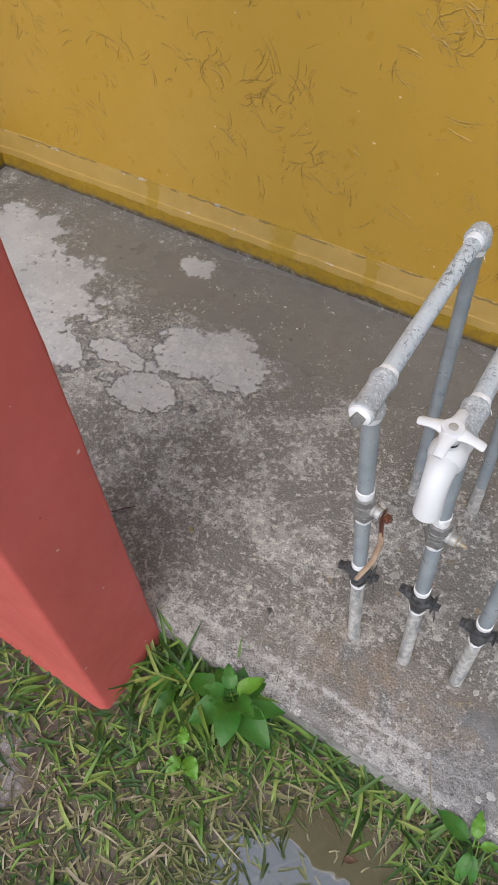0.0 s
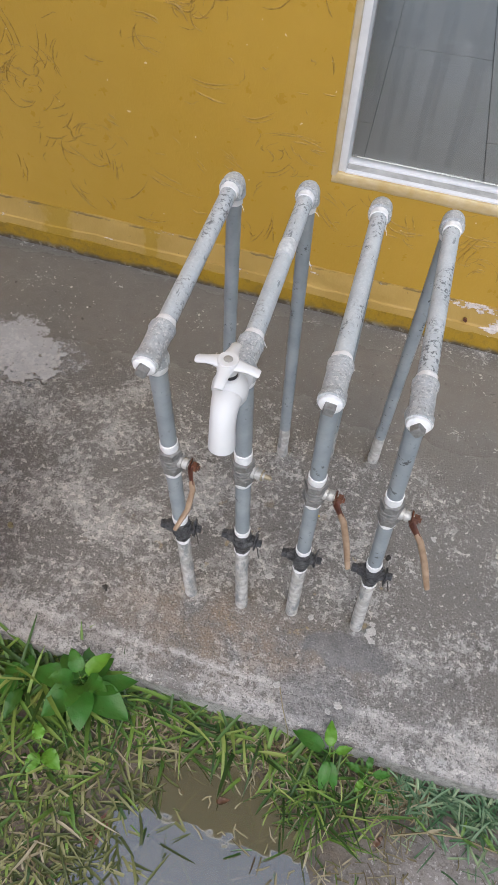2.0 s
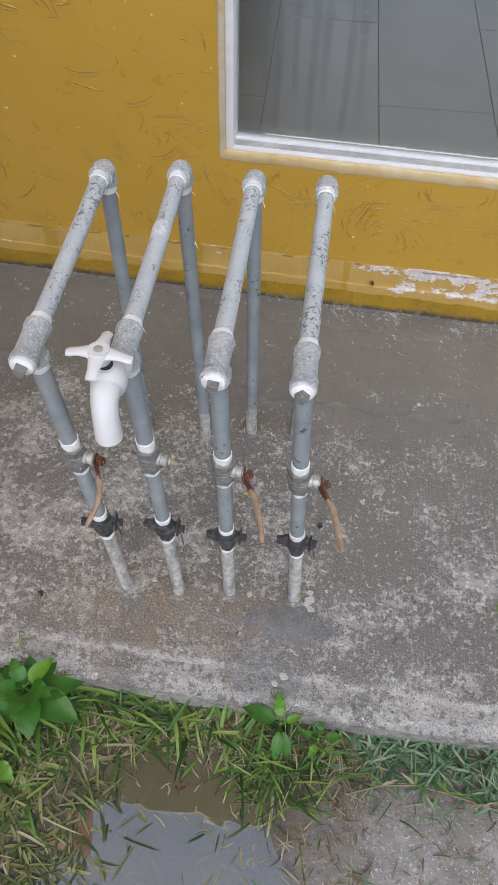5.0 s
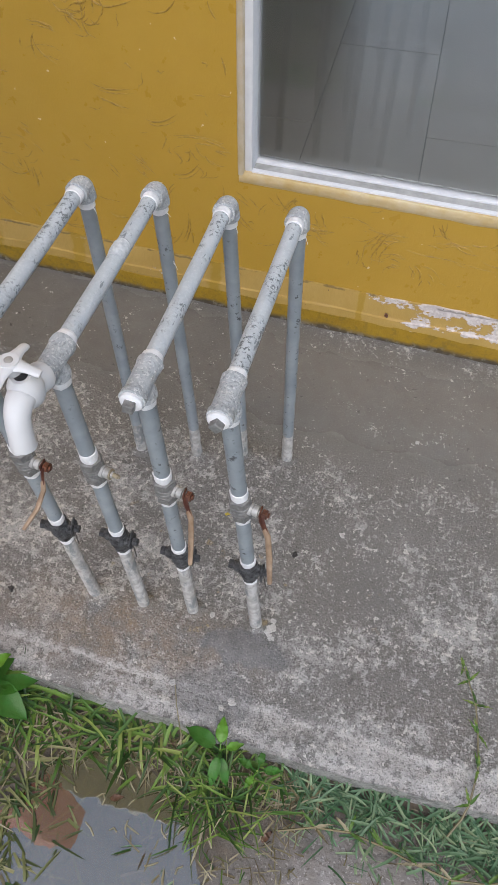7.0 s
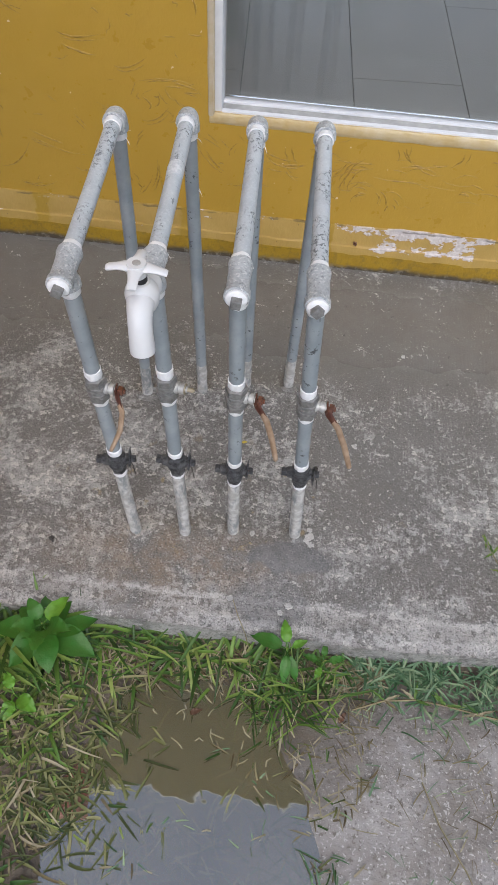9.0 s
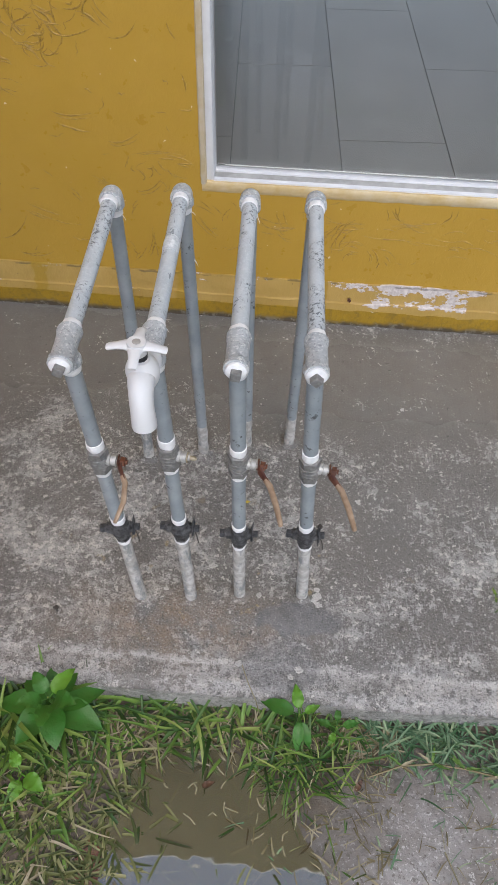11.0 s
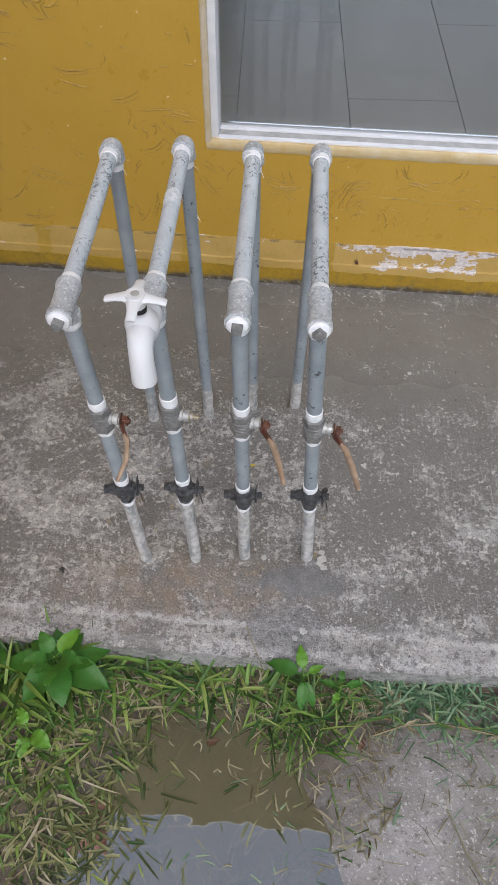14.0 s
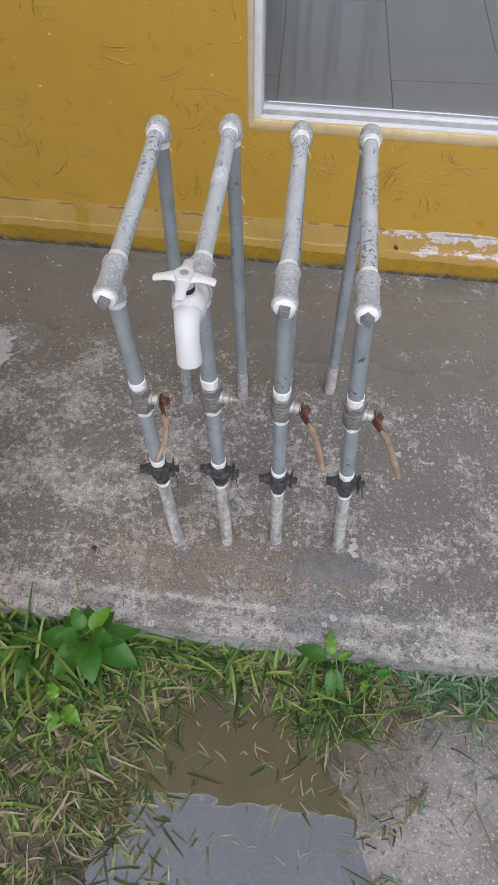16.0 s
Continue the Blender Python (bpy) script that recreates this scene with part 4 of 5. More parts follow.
def stop_valve(p, axis, parent, rng, spin):
    """A small black service valve: a cross-bored body, a plug on one side, a gland with a locking wing on the other."""
    d = Vector(axis).normalized()
    p = Vector(p)
    bm = bmesh.new()
    lathe(bm, p, d, [(-0.0265, 0.0110), (-0.026, 0.0122), (-0.0185, 0.0128), (-0.018, 0.0118), (-0.012, 0.0132), (-0.004, 0.0152), (0.005, 0.0152), (0.012, 0.0136), (0.0155, 0.0128), (0.016, 0.0140), (0.0235, 0.0140), (0.0242, 0.0110)], 24, hexes=(1, 2, 9, 10))
    for v in bm.verts:
        v.co += Vector((noise.noise(v.co * 120), noise.noise(v.co * 120 + Vector((7, 0, 0))), noise.noise(v.co * 120 + Vector((0, 7, 0))))) * 0.0007
    v = part("stop_valve", bm, M_BLACK, parent, "black stop valve, chalky with dust")
    s = Vector((math.cos(spin), math.sin(spin), 0.0))
    bm = bmesh.new()
    lathe(bm, p - s * 0.010 + Vector((0, 0, 0.003)), -s, [(0, 0.0104), (0.007, 0.0092), (0.0105, 0.0088), (0.0108, 0.0070), (0.0130, 0.0070)], 18)
    part("side_boss", bm, M_BLACK, v)
    bm = bmesh.new()
    lathe(bm, p - s * 0.0228 + Vector((0, 0, 0.003)), -s, [(0, 0.0074), (0.0068, 0.0074), (0.0074, 0.0062)], 18, hexes=(0, 1))
    part("side_plug", bm, M_BOLT, v, "dark hexagon plug")
    o = p + s * 0.010 + Vector((0, 0, 0.003))
    bm = bmesh.new()
    lathe(bm, o, s, [(0, 0.0102), (0.0055, 0.0090), (0.0075, 0.0076), (0.0105, 0.0074)], 22)
    part("gland", bm, M_BLACK, v)
    bm = bmesh.new()
    lathe(bm, o + s * 0.0095, s, [(0, 0.0118), (0.0004, 0.0125), (0.0016, 0.0125), (0.0020, 0.0118)], 22)
    part("washer", bm, M_BOLT, v)
    bm = bmesh.new()
    lathe(bm, o + s * 0.0118, s, [(0, 0.0062), (0.0068, 0.0062), (0.0074, 0.0050)], 18, hexes=(0, 1))
    part("bolt", bm, M_BOLT, v, "dark hexagon bolt")
    bm = bmesh.new()
    w = o + s * 0.0095
    t = Vector((0, 0.25, 1)).normalized()
    k = 1 if rng.random() < 0.75 else -1
    sweep(bm, [w - t * 0.010 * k, w + t * 0.008 * k, w + t * 0.018 * k + s * 0.001, w + t * 0.024 * k + s * 0.002], [0.0072, 0.0070, 0.0048, 0.002], 10, 0.3, side=(0, 1, 0))
    part("locking_wing", bm, M_BLACK, v)
    if rng.random() < 0.8:
        bm = bmesh.new()
        e = o + s * 0.012
        sweep(bm, [e + Vector((0, -0.004, 0)), e + Vector((0.004, -0.008, -0.006)), e + Vector((0.007, -0.012, -0.022))], 0.0009, 6)
        part("wire_tail", bm, M_PEBBLE, v)


def pipe_loop(spec, index):
    rng = random.Random(40 + index)
    foot, tee, elbow, back = Vector((*spec["foot"], 0)), Vector(spec["tee"]), Vector(spec["elbow"]), Vector((*spec["back"], 0))
    words = ["front-turned lever valve", "valve lever missing, white tap", "lever valve and square plug", "lever valve, outermost"][index]
    root = thing("pipe_loop", (foot.x, foot.y, 0), "grey water pipe loop in concrete, " + words, "water pipe", "row of pipe loops")
    up = (tee - foot).normalized()

    def on(z):
        return foot + up * (z / up.z)

    # front riser in three lengths
    zb, zs = spec["ball"], spec["stop"]
    for a, b, mt in ((0.0 - 0.03, zs - 0.022, M_STUB), (zs + 0.022, zb - 0.020, M_PIPE), (zb + 0.020, tee.z - 0.02, M_PIPE)):
        bm = bmesh.new()
        n = 10
        sweep(bm, [on(a + (b - a) * i / n) for i in range(n + 1)], [R * (1.0 + (0.10 * (1 - i / n) ** 3 if a < 0 else 0)) for i in range(n + 1)], 22)
        if a < 0:
            for v in bm.verts:
                v.co += Vector((noise.noise(v.co * 70), noise.noise(v.co * 70 + Vector((5, 0, 0))), 0)) * 0.0011 * max(0, 1 - v.co.z / 0.12)
        part("riser", bm, mt, root, "cement-smeared foot of the riser" if a < 0 else "")
    # collar of mortar at the foot
    for c, w in ((foot, 0.021), (back, 0.022)):
        bm = bmesh.new()
        lathe(bm, c + Vector((0, 0, -0.012)), (0, 0, 1), [(0, w * 1.25), (0.011, w * 1.15), (0.0145, w * 0.86), (0.019, R * 1.04)], 26)
        for v in bm.verts:
            v.co += Vector((noise.noise(v.co * 60), noise.noise(v.co * 60 + Vector((5, 0, 0))), 0.35 * noise.noise(v.co * 80))) * 0.006
        part("mortar_collar", bm, M_SLAB, root)
    for z, ln in ((zs - 0.0310, 0.009), (zs + 0.0300, 0.013), (zb - 0.0290, 0.011), (zb + 0.0295, 0.016)):
        tape_ring(on(z), up, root, rng, length=ln * rng.uniform(0.85, 1.15))
    ball_valve(on(zb), up, spec["lever"], root, rng)
    stop_valve(on(zs), up, root, rng, rng.uniform(-0.25, 0.15))
    # tee: run along the crossbar, branch down, plug or tap in the open end
    run = (tee - elbow).normalized()
    bm = bmesh.new()
    lathe(bm, tee, run, [(-0.0275, 0.0112), (-0.0270, 0.0138), (-0.0205, 0.0141), (-0.0185, 0.0131), (-0.010, 0.0127), (0.0, 0.0128), (0.014, 0.0127), (0.0185, 0.0132), (0.0200, 0.0143), (0.0270, 0.0141), (0.0276, 0.0112)], 28)
    lathe(bm, tee, -up, [(0.003, 0.0120), (0.015, 0.0126), (0.0165, 0.0140), (0.0232, 0.0141), (0.0238, 0.0112)], 26)
    for v in bm.verts:
        v.co += Vector((noise.noise(v.co * 90), noise.noise(v.co * 90 + Vector((7, 0, 0))), noise.noise(v.co * 90 + Vector((0, 7, 0))))) * 0.0008
    t = part("tee", bm, M_TEE, root, "rough galvanised tee")
    tape_ring(tee - run * 0.0320, run, root, rng, length=0.0095)
    tape_ring(tee - up * 0.0295, up, root, rng, length=0.0125)
    if spec["lever"] != "none":
        bm = bmesh.new()
        lathe(bm, tee, run, [(0.024, 0.0108), (0.0280, 0.0121), (0.0305, 0.0118), (0.0325, 0.0090)], 24)
        part("thread_tape", bm, M_TAPE, t)
        bm = bmesh.new()
        _, a, b = frame_axes(run)
        spin = (0.5, 0, 0.15, 0.75)[index]
        a, b = a * math.cos(spin) + b * math.sin(spin), b * math.cos(spin) - a * math.sin(spin)
        q = [tee + run * s + (a * sx + b * sy) * w for s, w in ((0.029, 0.0060), (0.0405, 0.0056)) for sx, sy in ((-1, -1), (1, -1), (1, 1), (-1, 1))]
        vs = [bm.verts.new(p) for p in q]
        for f in ((3, 2, 1, 0), (4, 5, 6, 7), (0, 1, 5, 4), (1, 2, 6, 5), (2, 3, 7, 6), (3, 0, 4, 7)):
            bm.faces.new([vs[i] for i in f])
        bmesh.ops.bevel(bm, geom=bm.edges[:], offset=0.0009, segments=1, affect="EDGES")
        part("square_plug", bm, M_VALVE, t, "square-headed iron plug")
    # crossbar, elbow and back riser
    bm = bmesh.new()
    n = 14
    sweep(bm, [elbow.lerp(tee, 0.03 + 0.90 * i / n) + Vector((0, 0, -0.0015 * math.sin(math.pi * i / n))) for i in range(n + 1)], R, 22)
    part("crossbar", bm, M_CHALK, root, "chalky grey crossbar pipe with dark scuffs")
    down = (back - elbow).normalized()
    bm = bmesh.new()
    path = [elbow + run * 0.020, elbow + run * 0.015] + arc(elbow + run * 0.010, elbow, elbow + down * 0.010, 7) + [elbow + down * 0.015, elbow + down * 0.020]
    rad = [0.0148, 0.0148] + [0.0141] * 8 + [0.0148, 0.0148]
    sweep(bm, path, rad, 24)
    part("elbow", bm, M_TEE, root, "rough galvanised elbow")
    tape_ring(elbow + run * 0.025, run, root, rng, length=0.011)
    tape_ring(elbow + down * 0.026, down, root, rng, length=0.013)
    bm = bmesh.new()
    lo = 0.095
    k = (elbow.z - lo) / -down.z
    sweep(bm, [elbow + down * (0.012 + (k - 0.012) * i / n) for i in range(n + 1)], R, 22)
    part("riser", bm, M_PIPE, root)
    bm = bmesh.new()
    top = elbow + down * k
    sweep(bm, [top.lerp(back + Vector((0, 0, -0.03)), i / n) for i in range(n + 1)], [R * (1 + 0.12 * i / n) for i in range(n + 1)], 22)
    for v in bm.verts:
        v.co += Vector((noise.noise(v.co * 80), noise.noise(v.co * 80 + Vector((5, 0, 0))), 0)) * 0.0014
    part("riser", bm, M_STUB, root, "cement-smeared foot of the back riser")
    for q in ((elbow + down * 0.03 + Vector((R, -0.004, 0))), (tee - run * 0.030 + Vector((R, 0, 0.004)))):
        if rng.random() < 0.7:
            wisp(q, root, rng)
    if index == 1:
        wisp(elbow + down * 0.115 + Vector((R, -0.003, 0)), root, rng)
        wisp(elbow + down * 0.118 + Vector((R, -0.003, 0)), root, rng)
        bm = bmesh.new()
        c = elbow.lerp(tee, 0.42)
        lathe(bm, c, run, [(-0.014, R - 0.0007), (-0.008, R + 0.0003), (0.006, R + 0.0003), (0.015, R - 0.0007)], 22)
        for v in bm.verts:
            v.co += Vector((noise.noise(v.co * 120), 0, noise.noise(v.co * 120 + Vector((0, 7, 0))))) * 0.0010
        part("tape_patch", bm, M_SMEAR, root, "pale smear of old tape")
    return root


def water_tap():
    tee, elbow = Vector(LOOPS[1]["tee"]), Vector(LOOPS[1]["elbow"])
    run = (tee - elbow).normalized()
    root = thing("water_tap", tee + run * 0.027, "white plastic garden tap with a four-armed handle, screwed into a tee", "tap")
    mid = Vector((-0.211, -0.846, 0.661))
    start = tee + run * 0.018
    # threaded shank and barrel
    bm = bmesh.new()
    sweep(bm, [start, start.lerp(mid, 0.2), start.lerp(mid, 0.22), start.lerp(mid, 0.45), start.lerp(mid, 0.5), mid], [0.0118, 0.0118, 0.0155, 0.0155, 0.0145, 0.0155], 24)
    lathe(bm, mid + Vector((0, 0.002, -0.020)), (0, -0.08, 1), [(0, 0.008), (0.003, 0.0140), (0.010, 0.0168), (0.020, 0.0178), (0.0255, 0.0170), (0.030, 0.0152), (0.0350, 0.0122), (0.0385, 0.0095), (0.039, 0.007)], 28)
    # spout bending forward and down
    tip = Vector((-0.207, -0.882, 0.615))
    path = [mid + Vector((0, 0.004, 0.004))] + arc(mid + Vector((0, -0.006, -0.002)), Vector((-0.209, -0.874, 0.661)), Vector((-0.208, -0.878, 0.635)), 9) + [tip.lerp(Vector((-0.208, -0.878, 0.635)), 0.12), tip]
    rad = [0.0140] + [0.0146, 0.0143, 0.0139, 0.0135, 0.0131, 0.0128, 0.0126, 0.0125, 0.0125, 0.0126] + [0.0133, 0.0130]
    sweep(bm, path, rad, 26)
    b = part("tap_body", bm, M_TAP, root)
    bm = bmesh.new()
    lathe(bm, tip, (0, 0.06, -1), [(-0.0012, 0.0104), (0.0006, 0.0102)], 22)
    part("outlet", bm, M_RUBBER, b)
    hub = Vector((-0.211, -0.854, 0.705))
    axis = Vector((0.02, 0.06, 1)).normalized()
    bm = bmesh.new()
    lathe(bm, mid + Vector((0, -0.001, 0.010)), axis, [(0, 0.0070), (0.020, 0.0070)], 20)
    part("gland", bm, M_RUBBER, b, "black gland under the handle")
    bm = bmesh.new()
    lathe(bm, hub - axis * 0.012, axis, [(0, 0.0080), (0.002, 0.0098), (0.012, 0.0102), (0.0155, 0.0094), (0.016, 0.0062), (0.0152, 0.0040)], 26)
    _, a, c = frame_axes(axis)
    for k in range(4):
        th = radians(1 + 90 * k)
        d = (Vector((math.cos(th), math.sin(th), 0)) - axis * (Vector((math.cos(th), math.sin(th), 0)).dot(axis))).normalized()
        sweep(bm, [hub + d * 0.004 - axis * 0.002, hub + d * 0.012 - axis * 0.0015, hub + d * 0.019 - axis * 0.0028, hub + d * 0.0275 - axis * 0.0050, hub + d * 0.0295 - axis * 0.0058],
              [0.0090, 0.0066, 0.0052, 0.0052, 0.0042], 12, 0.55, side=d.cross(axis))
    h = part("handle", bm, M_TAP, root, "white four-armed handle")
    bm = bmesh.new()
    lathe(bm, hub + axis * 0.0022, axis, [(0, 0.0042), (0.0016, 0.0042), (0.002, 0.003)], 16)
    part("screw", bm, M_CHROME, h)
    return root


for i, spec in enumerate(LOOPS):
    pipe_loop(spec, i)
water_tap()

# ---------------------------------------------------------------- plants, grass, water


def strips(name, blades, material, parent=None):
    """Many blades in one mesh. Each: root, heading, length, width, rise, droop."""
    verts, faces = [], []
    for k, (x, y, z, head, length, width, rise, droop) in enumerate(blades):
        n, base = 5, len(verts)
        px, py, pz, ang, h = 0.0, 0.0, 0.0, rise, head
        bend = 1.5 * noise.noise((k * 0.77, 3.0, 8.0))
        tip = 0.45 + 0.4 * abs(noise.noise((k * 1.3, 9.0, 1.0)))
        for i in range(n + 1):
            s = i / n
            ux, uy = math.cos(h), math.sin(h)
            w = width * 0.5 * (0.7 + 0.6 * s) * (1 - s) ** tip if i < n else 0.0002
            for sgn, dip in ((-1, 0.0), (0, -0.35), (1, 0.0)):
                verts.append((x + px - uy * w * sgn, y + py + ux * w * sgn, z + pz + w * dip + (0.0 if i else -0.002)))
            step = length / n
            px += step * math.cos(ang) * ux
            py += step * math.cos(ang) * uy
            pz += step * math.sin(ang)
            if z + pz < z + 0.001 and ang < 0:
                ang *= 0.2
            ang -= droop / n
            h += bend / n
        for i in range(n):
            a = base + 3 * i
            faces.append((a, a + 1, a + 4, a + 3))
            faces.append((a + 1, a + 2, a + 5, a + 4))
    me = bpy.data.meshes.new(name)
    me.from_pydata(verts, [], faces)
    me.polygons.foreach_set("use_smooth", [True] * len(faces))
    me.materials.append(material)
    return new(name, me)


WATER_Z = -0.0665


def in_column(x, y):
    return -0.915 < x < -0.590 and -1.108 < y < -0.937


def build_grass():
    rng = random.Random(11)
    green, blue, straw, drowned = [], [], [], []

    def add(store, x, y, lmin, lmax, rmin, rmax, w0=0.003, w1=0.0065, lift=0.0, head=None, droop=None, level=None):
        if in_column(x, y):
            return
        z = (max(ground_z(x, y), -0.08) if level is None else level) + lift
        store.append((x, y, z, rng.uniform(0, 6.28) if head is None else head, rng.uniform(lmin, lmax), rng.uniform(w0, w1), rng.uniform(rmin, rmax), rng.uniform(0.3, 1.5) if droop is None else droop))

    # fringe along the slab
    for _ in range(2700):
        x = rng.uniform(-1.3, 0.75)
        y = slab_edge(x) - 0.006 - abs(rng.gauss(0, 0.036))
        dens = 0.55 + 0.6 * noise.noise((x * 9, 3.0, 1.0))
        if 0.05 < x < 0.12:
            dens *= 0.4
        if rng.random() > dens + 0.25:
            continue
        tall = 1.35 if x < -0.3 else 1.0
        if x > 0.12:
            (rng.random() < 0.6) and add(blue, x, y, 0.025, 0.065, 0.05, 0.9)
        else:
            add(green, x, y, 0.026 * tall, 0.078 * tall, -0.08, 0.65, 0.0034, 0.0088)
    # matted band to the right, in clumps
    for _ in range(1500):
        x, y = rng.uniform(0.12, 0.75), -0.958 - abs(rng.gauss(0, 0.034))
        if noise.noise((x * 22, y * 22, 5.0)) < 0.02:
            continue
        add(blue, x, y, 0.018, 0.055, 0.0, 0.6, 0.002, 0.006, lift=0.002)
    # lawn round the column
    for _ in range(10500):
        x, y = rng.uniform(-1.5, -0.36), rng.uniform(-1.75, -0.955)
        p = 0.75 + 0.9 * noise.noise((x * 6, y * 6, 2.0)) - max(0, (x + 0.50)) * 2.5
        if y > -1.15:
            p += 0.35
        if y < -1.22:
            p -= 0.25
        if rng.random() > p:
            continue
        add(green, x, y, 0.02, 0.068, -0.05, 0.75, 0.003, 0.0095)
    # tall tuft between the column and the weed
    for _ in range(160):
        x, y = rng.gauss(-0.50, 0.07), rng.gauss(-0.99, 0.035)
        if y > slab_edge(x) - 0.004:
            continue
        add(green, x, y, 0.07, 0.14, 0.15, 0.85, 0.005, 0.0105)
    for _ in range(60):
        x = rng.uniform(-0.42, -0.05)
        add(green, x, slab_edge(x) - rng.uniform(0.01, 0.06), 0.07, 0.12, 0.1, 0.8, 0.005, 0.0095)
    # dry straw in the worn lawn and at the water's edge
    for _ in range(1150):
        x, y = rng.gauss(-0.60, 0.18), rng.gauss(-1.33, 0.16)
        if x > -0.34 or y > -1.0:
            continue
        add(straw, x, y, 0.014, 0.052, -0.05, 0.4, 0.0018, 0.0050, lift=0.003)
    for _ in range(620):
        x = rng.uniform(-0.4, 0.16)
        add(straw, x, -0.972 - abs(rng.gauss(0, 0.04)), 0.015, 0.06, -0.03, 0.3, 0.0015, 0.004, lift=0.005)
    for _ in range(60):
        add(straw, rng.gauss(0.10, 0.035), rng.gauss(-1.08, 0.06), 0.012, 0.035, 0.0, 0.35, 0.0014, 0.0035, lift=0.004)
    for _ in range(240):
        add(straw if rng.random() < 0.7 else blue, rng.gauss(0.36, 0.11), rng.gauss(-1.16, 0.13), 0.012, 0.045, -0.02, 0.2, 0.001, 0.003, lift=0.004)
    # blades standing or lying in the water
    for _ in range(1500):
        x, y = rng.uniform(-0.55, 0.08), rng.uniform(-1.7, -1.0)
        p = 0.10 + 0.8 * noise.noise((x * 7, y * 7, 6.0)) + max(0, -0.20 - x) * 4.0 + (0.25 if y < -1.22 else 0)
        if rng.random() < p:
            add(straw if rng.random() < 0.08 else drowned, x, y, 0.03, 0.085, -0.05, 0.2, 0.0025, 0.006, level=max(ground_z(x, y), WATER_Z - rng.uniform(0.001, 0.010)), lift=0.001)
    for _ in range(2700):
        x, y = rng.uniform(-0.62, -0.24), rng.uniform(-1.65, -1.06)
        if rng.random() < 1.2 - (x + 0.62) * 1.9 - (0.6 if y > -1.2 else 0.0) * (1 if x > -0.36 else 0.2):
            add(rng.choice((green, drowned, drowned, drowned, drowned, straw)), x, y, 0.025, 0.062, -0.05, 0.25, 0.003, 0.0068, level=max(ground_z(x, y), WATER_Z - 0.004), lift=rng.uniform(-0.008, 0.005))
    for _ in range(700):
        x, y = rng.gauss(-0.30, 0.075), rng.uniform(-1.62, -1.10)
        if x > -0.17 + 0.06 * noise.noise((x * 9, y * 9, 1.0)):
            continue
        add(drowned, x, y, 0.03, 0.075, -0.02, 0.12, 0.003, 0.007, level=WATER_Z - rng.uniform(-0.002, 0.008), lift=0.0, droop=0.1)
    for _ in range(650):
        x, y = rng.gauss(-0.36, 0.06), rng.uniform(-1.28, -1.04)
        add(drowned if rng.random() < 0.8 else green, x, y, 0.025, 0.06, -0.05, 0.15, 0.003, 0.007, level=max(ground_z(x, y), WATER_Z), lift=rng.uniform(0.0, 0.004))
    for _ in range(120):
        x, y = rng.gauss(0.05, 0.05), rng.gauss(-1.36, 0.05)
        add(blue, x, y, 0.02, 0.055, 0.0, 0.45, 0.0025, 0.005, lift=0.006)
    for _ in range(110):
        x, y = rng.gauss(0.01, 0.035), rng.gauss(-1.03, 0.025)
        add(green, x, y, 0.04, 0.09, 0.1, 0.9, 0.0025, 0.005, lift=0.004)
    # small tufts and litter standing in the shallow water and on the mud beside it
    for cx, cy, n_, mixed in ((-0.16, -1.24, 26, 0.3), (-0.02, -1.17, 24, 0.5), (0.0, -1.235, 22, 0.4), (0.07, -1.20, 30, 0.7), (0.085, -1.28, 26, 0.5), (0.05, -1.13, 26, 0.7), (-0.07, -1.12, 14, 0.8), (0.02, -1.40, 24, 0.1), (0.06, -1.34, 26, 0.1), (-0.19, -1.30, 24, 0.3), (0.12, -1.17, 26, 0.8)):
        for _ in range(n_):
            x, y = rng.gauss(cx, 0.018), rng.gauss(cy, 0.014)
            store = straw if rng.random() < mixed else rng.choice((drowned, blue, green))
            add(store, x, y, 0.012, 0.042, -0.02, 0.5, 0.002, 0.0048, level=max(ground_z(x, y), WATER_Z - 0.004), lift=0.002)
    for _ in range(150):
        x, y = rng.gauss(-0.05, 0.10), rng.gauss(-1.30, 0.12)
        add(drowned, x, y, 0.02, 0.06, -0.02, 0.1, 0.002, 0.005, level=WATER_Z - rng.uniform(0.001, 0.006), lift=0.0, droop=0.1)
    for nm, store, mt, lb in (("grass", green, M_GRASS, "green lawn grass, coarse blades"), ("grass_edge", blue, M_BLUEGRASS, "bluish green grass beside the slab"),
                              ("dry_grass", straw, M_STRAW, "dead straw-coloured grass lying about"), ("drowned_grass", drowned, M_WETGRASS, "drowned grass blades in the puddle")):
        tagged(strips(nm, store, mt), lb, "grass", kind="stuff")


def leaf(bm, base, head, rise, length, width, droop=0.8, fold=0.25, cup=6):
    """A broad pointed leaf with a folded midrib."""
    base = Vector(base)
    u = Vector((math.cos(head), math.sin(head), 0))
    s = Vector((-u.y, u.x, 0))
    n = 8
    rows = []
    p, ang = base.copy(), rise
    for i in range(n + 1):
        t = i / n
        w = width * 0.5 * math.sin(math.pi * min(1.0, (t * 0.95 + 0.04)) ** 0.68) ** 0.95 if i < n else 0.0004
        d = u * math.cos(ang) + Vector((0, 0, math.sin(ang)))
        up = s.cross(d).normalized() * -1
        wave = 0.0022 * math.sin(t * 19 + head * 5) + 0.002 * noise.noise((p.x * 90, p.y * 90, t * 4))
        rows.append([bm.verts.new(p + s * (w * k) + up * (-abs(k) * w * fold * -1 + wave * abs(k))) for k in (-1, -0.5, 0, 0.5, 1)])
        p = p + d * (length / n)
        ang -= droop / n
    for a, b in zip(rows, rows[1:]):
        for i in range(4):
            bm.faces.new((a[i], a[i + 1], b[i + 1], b[i]))


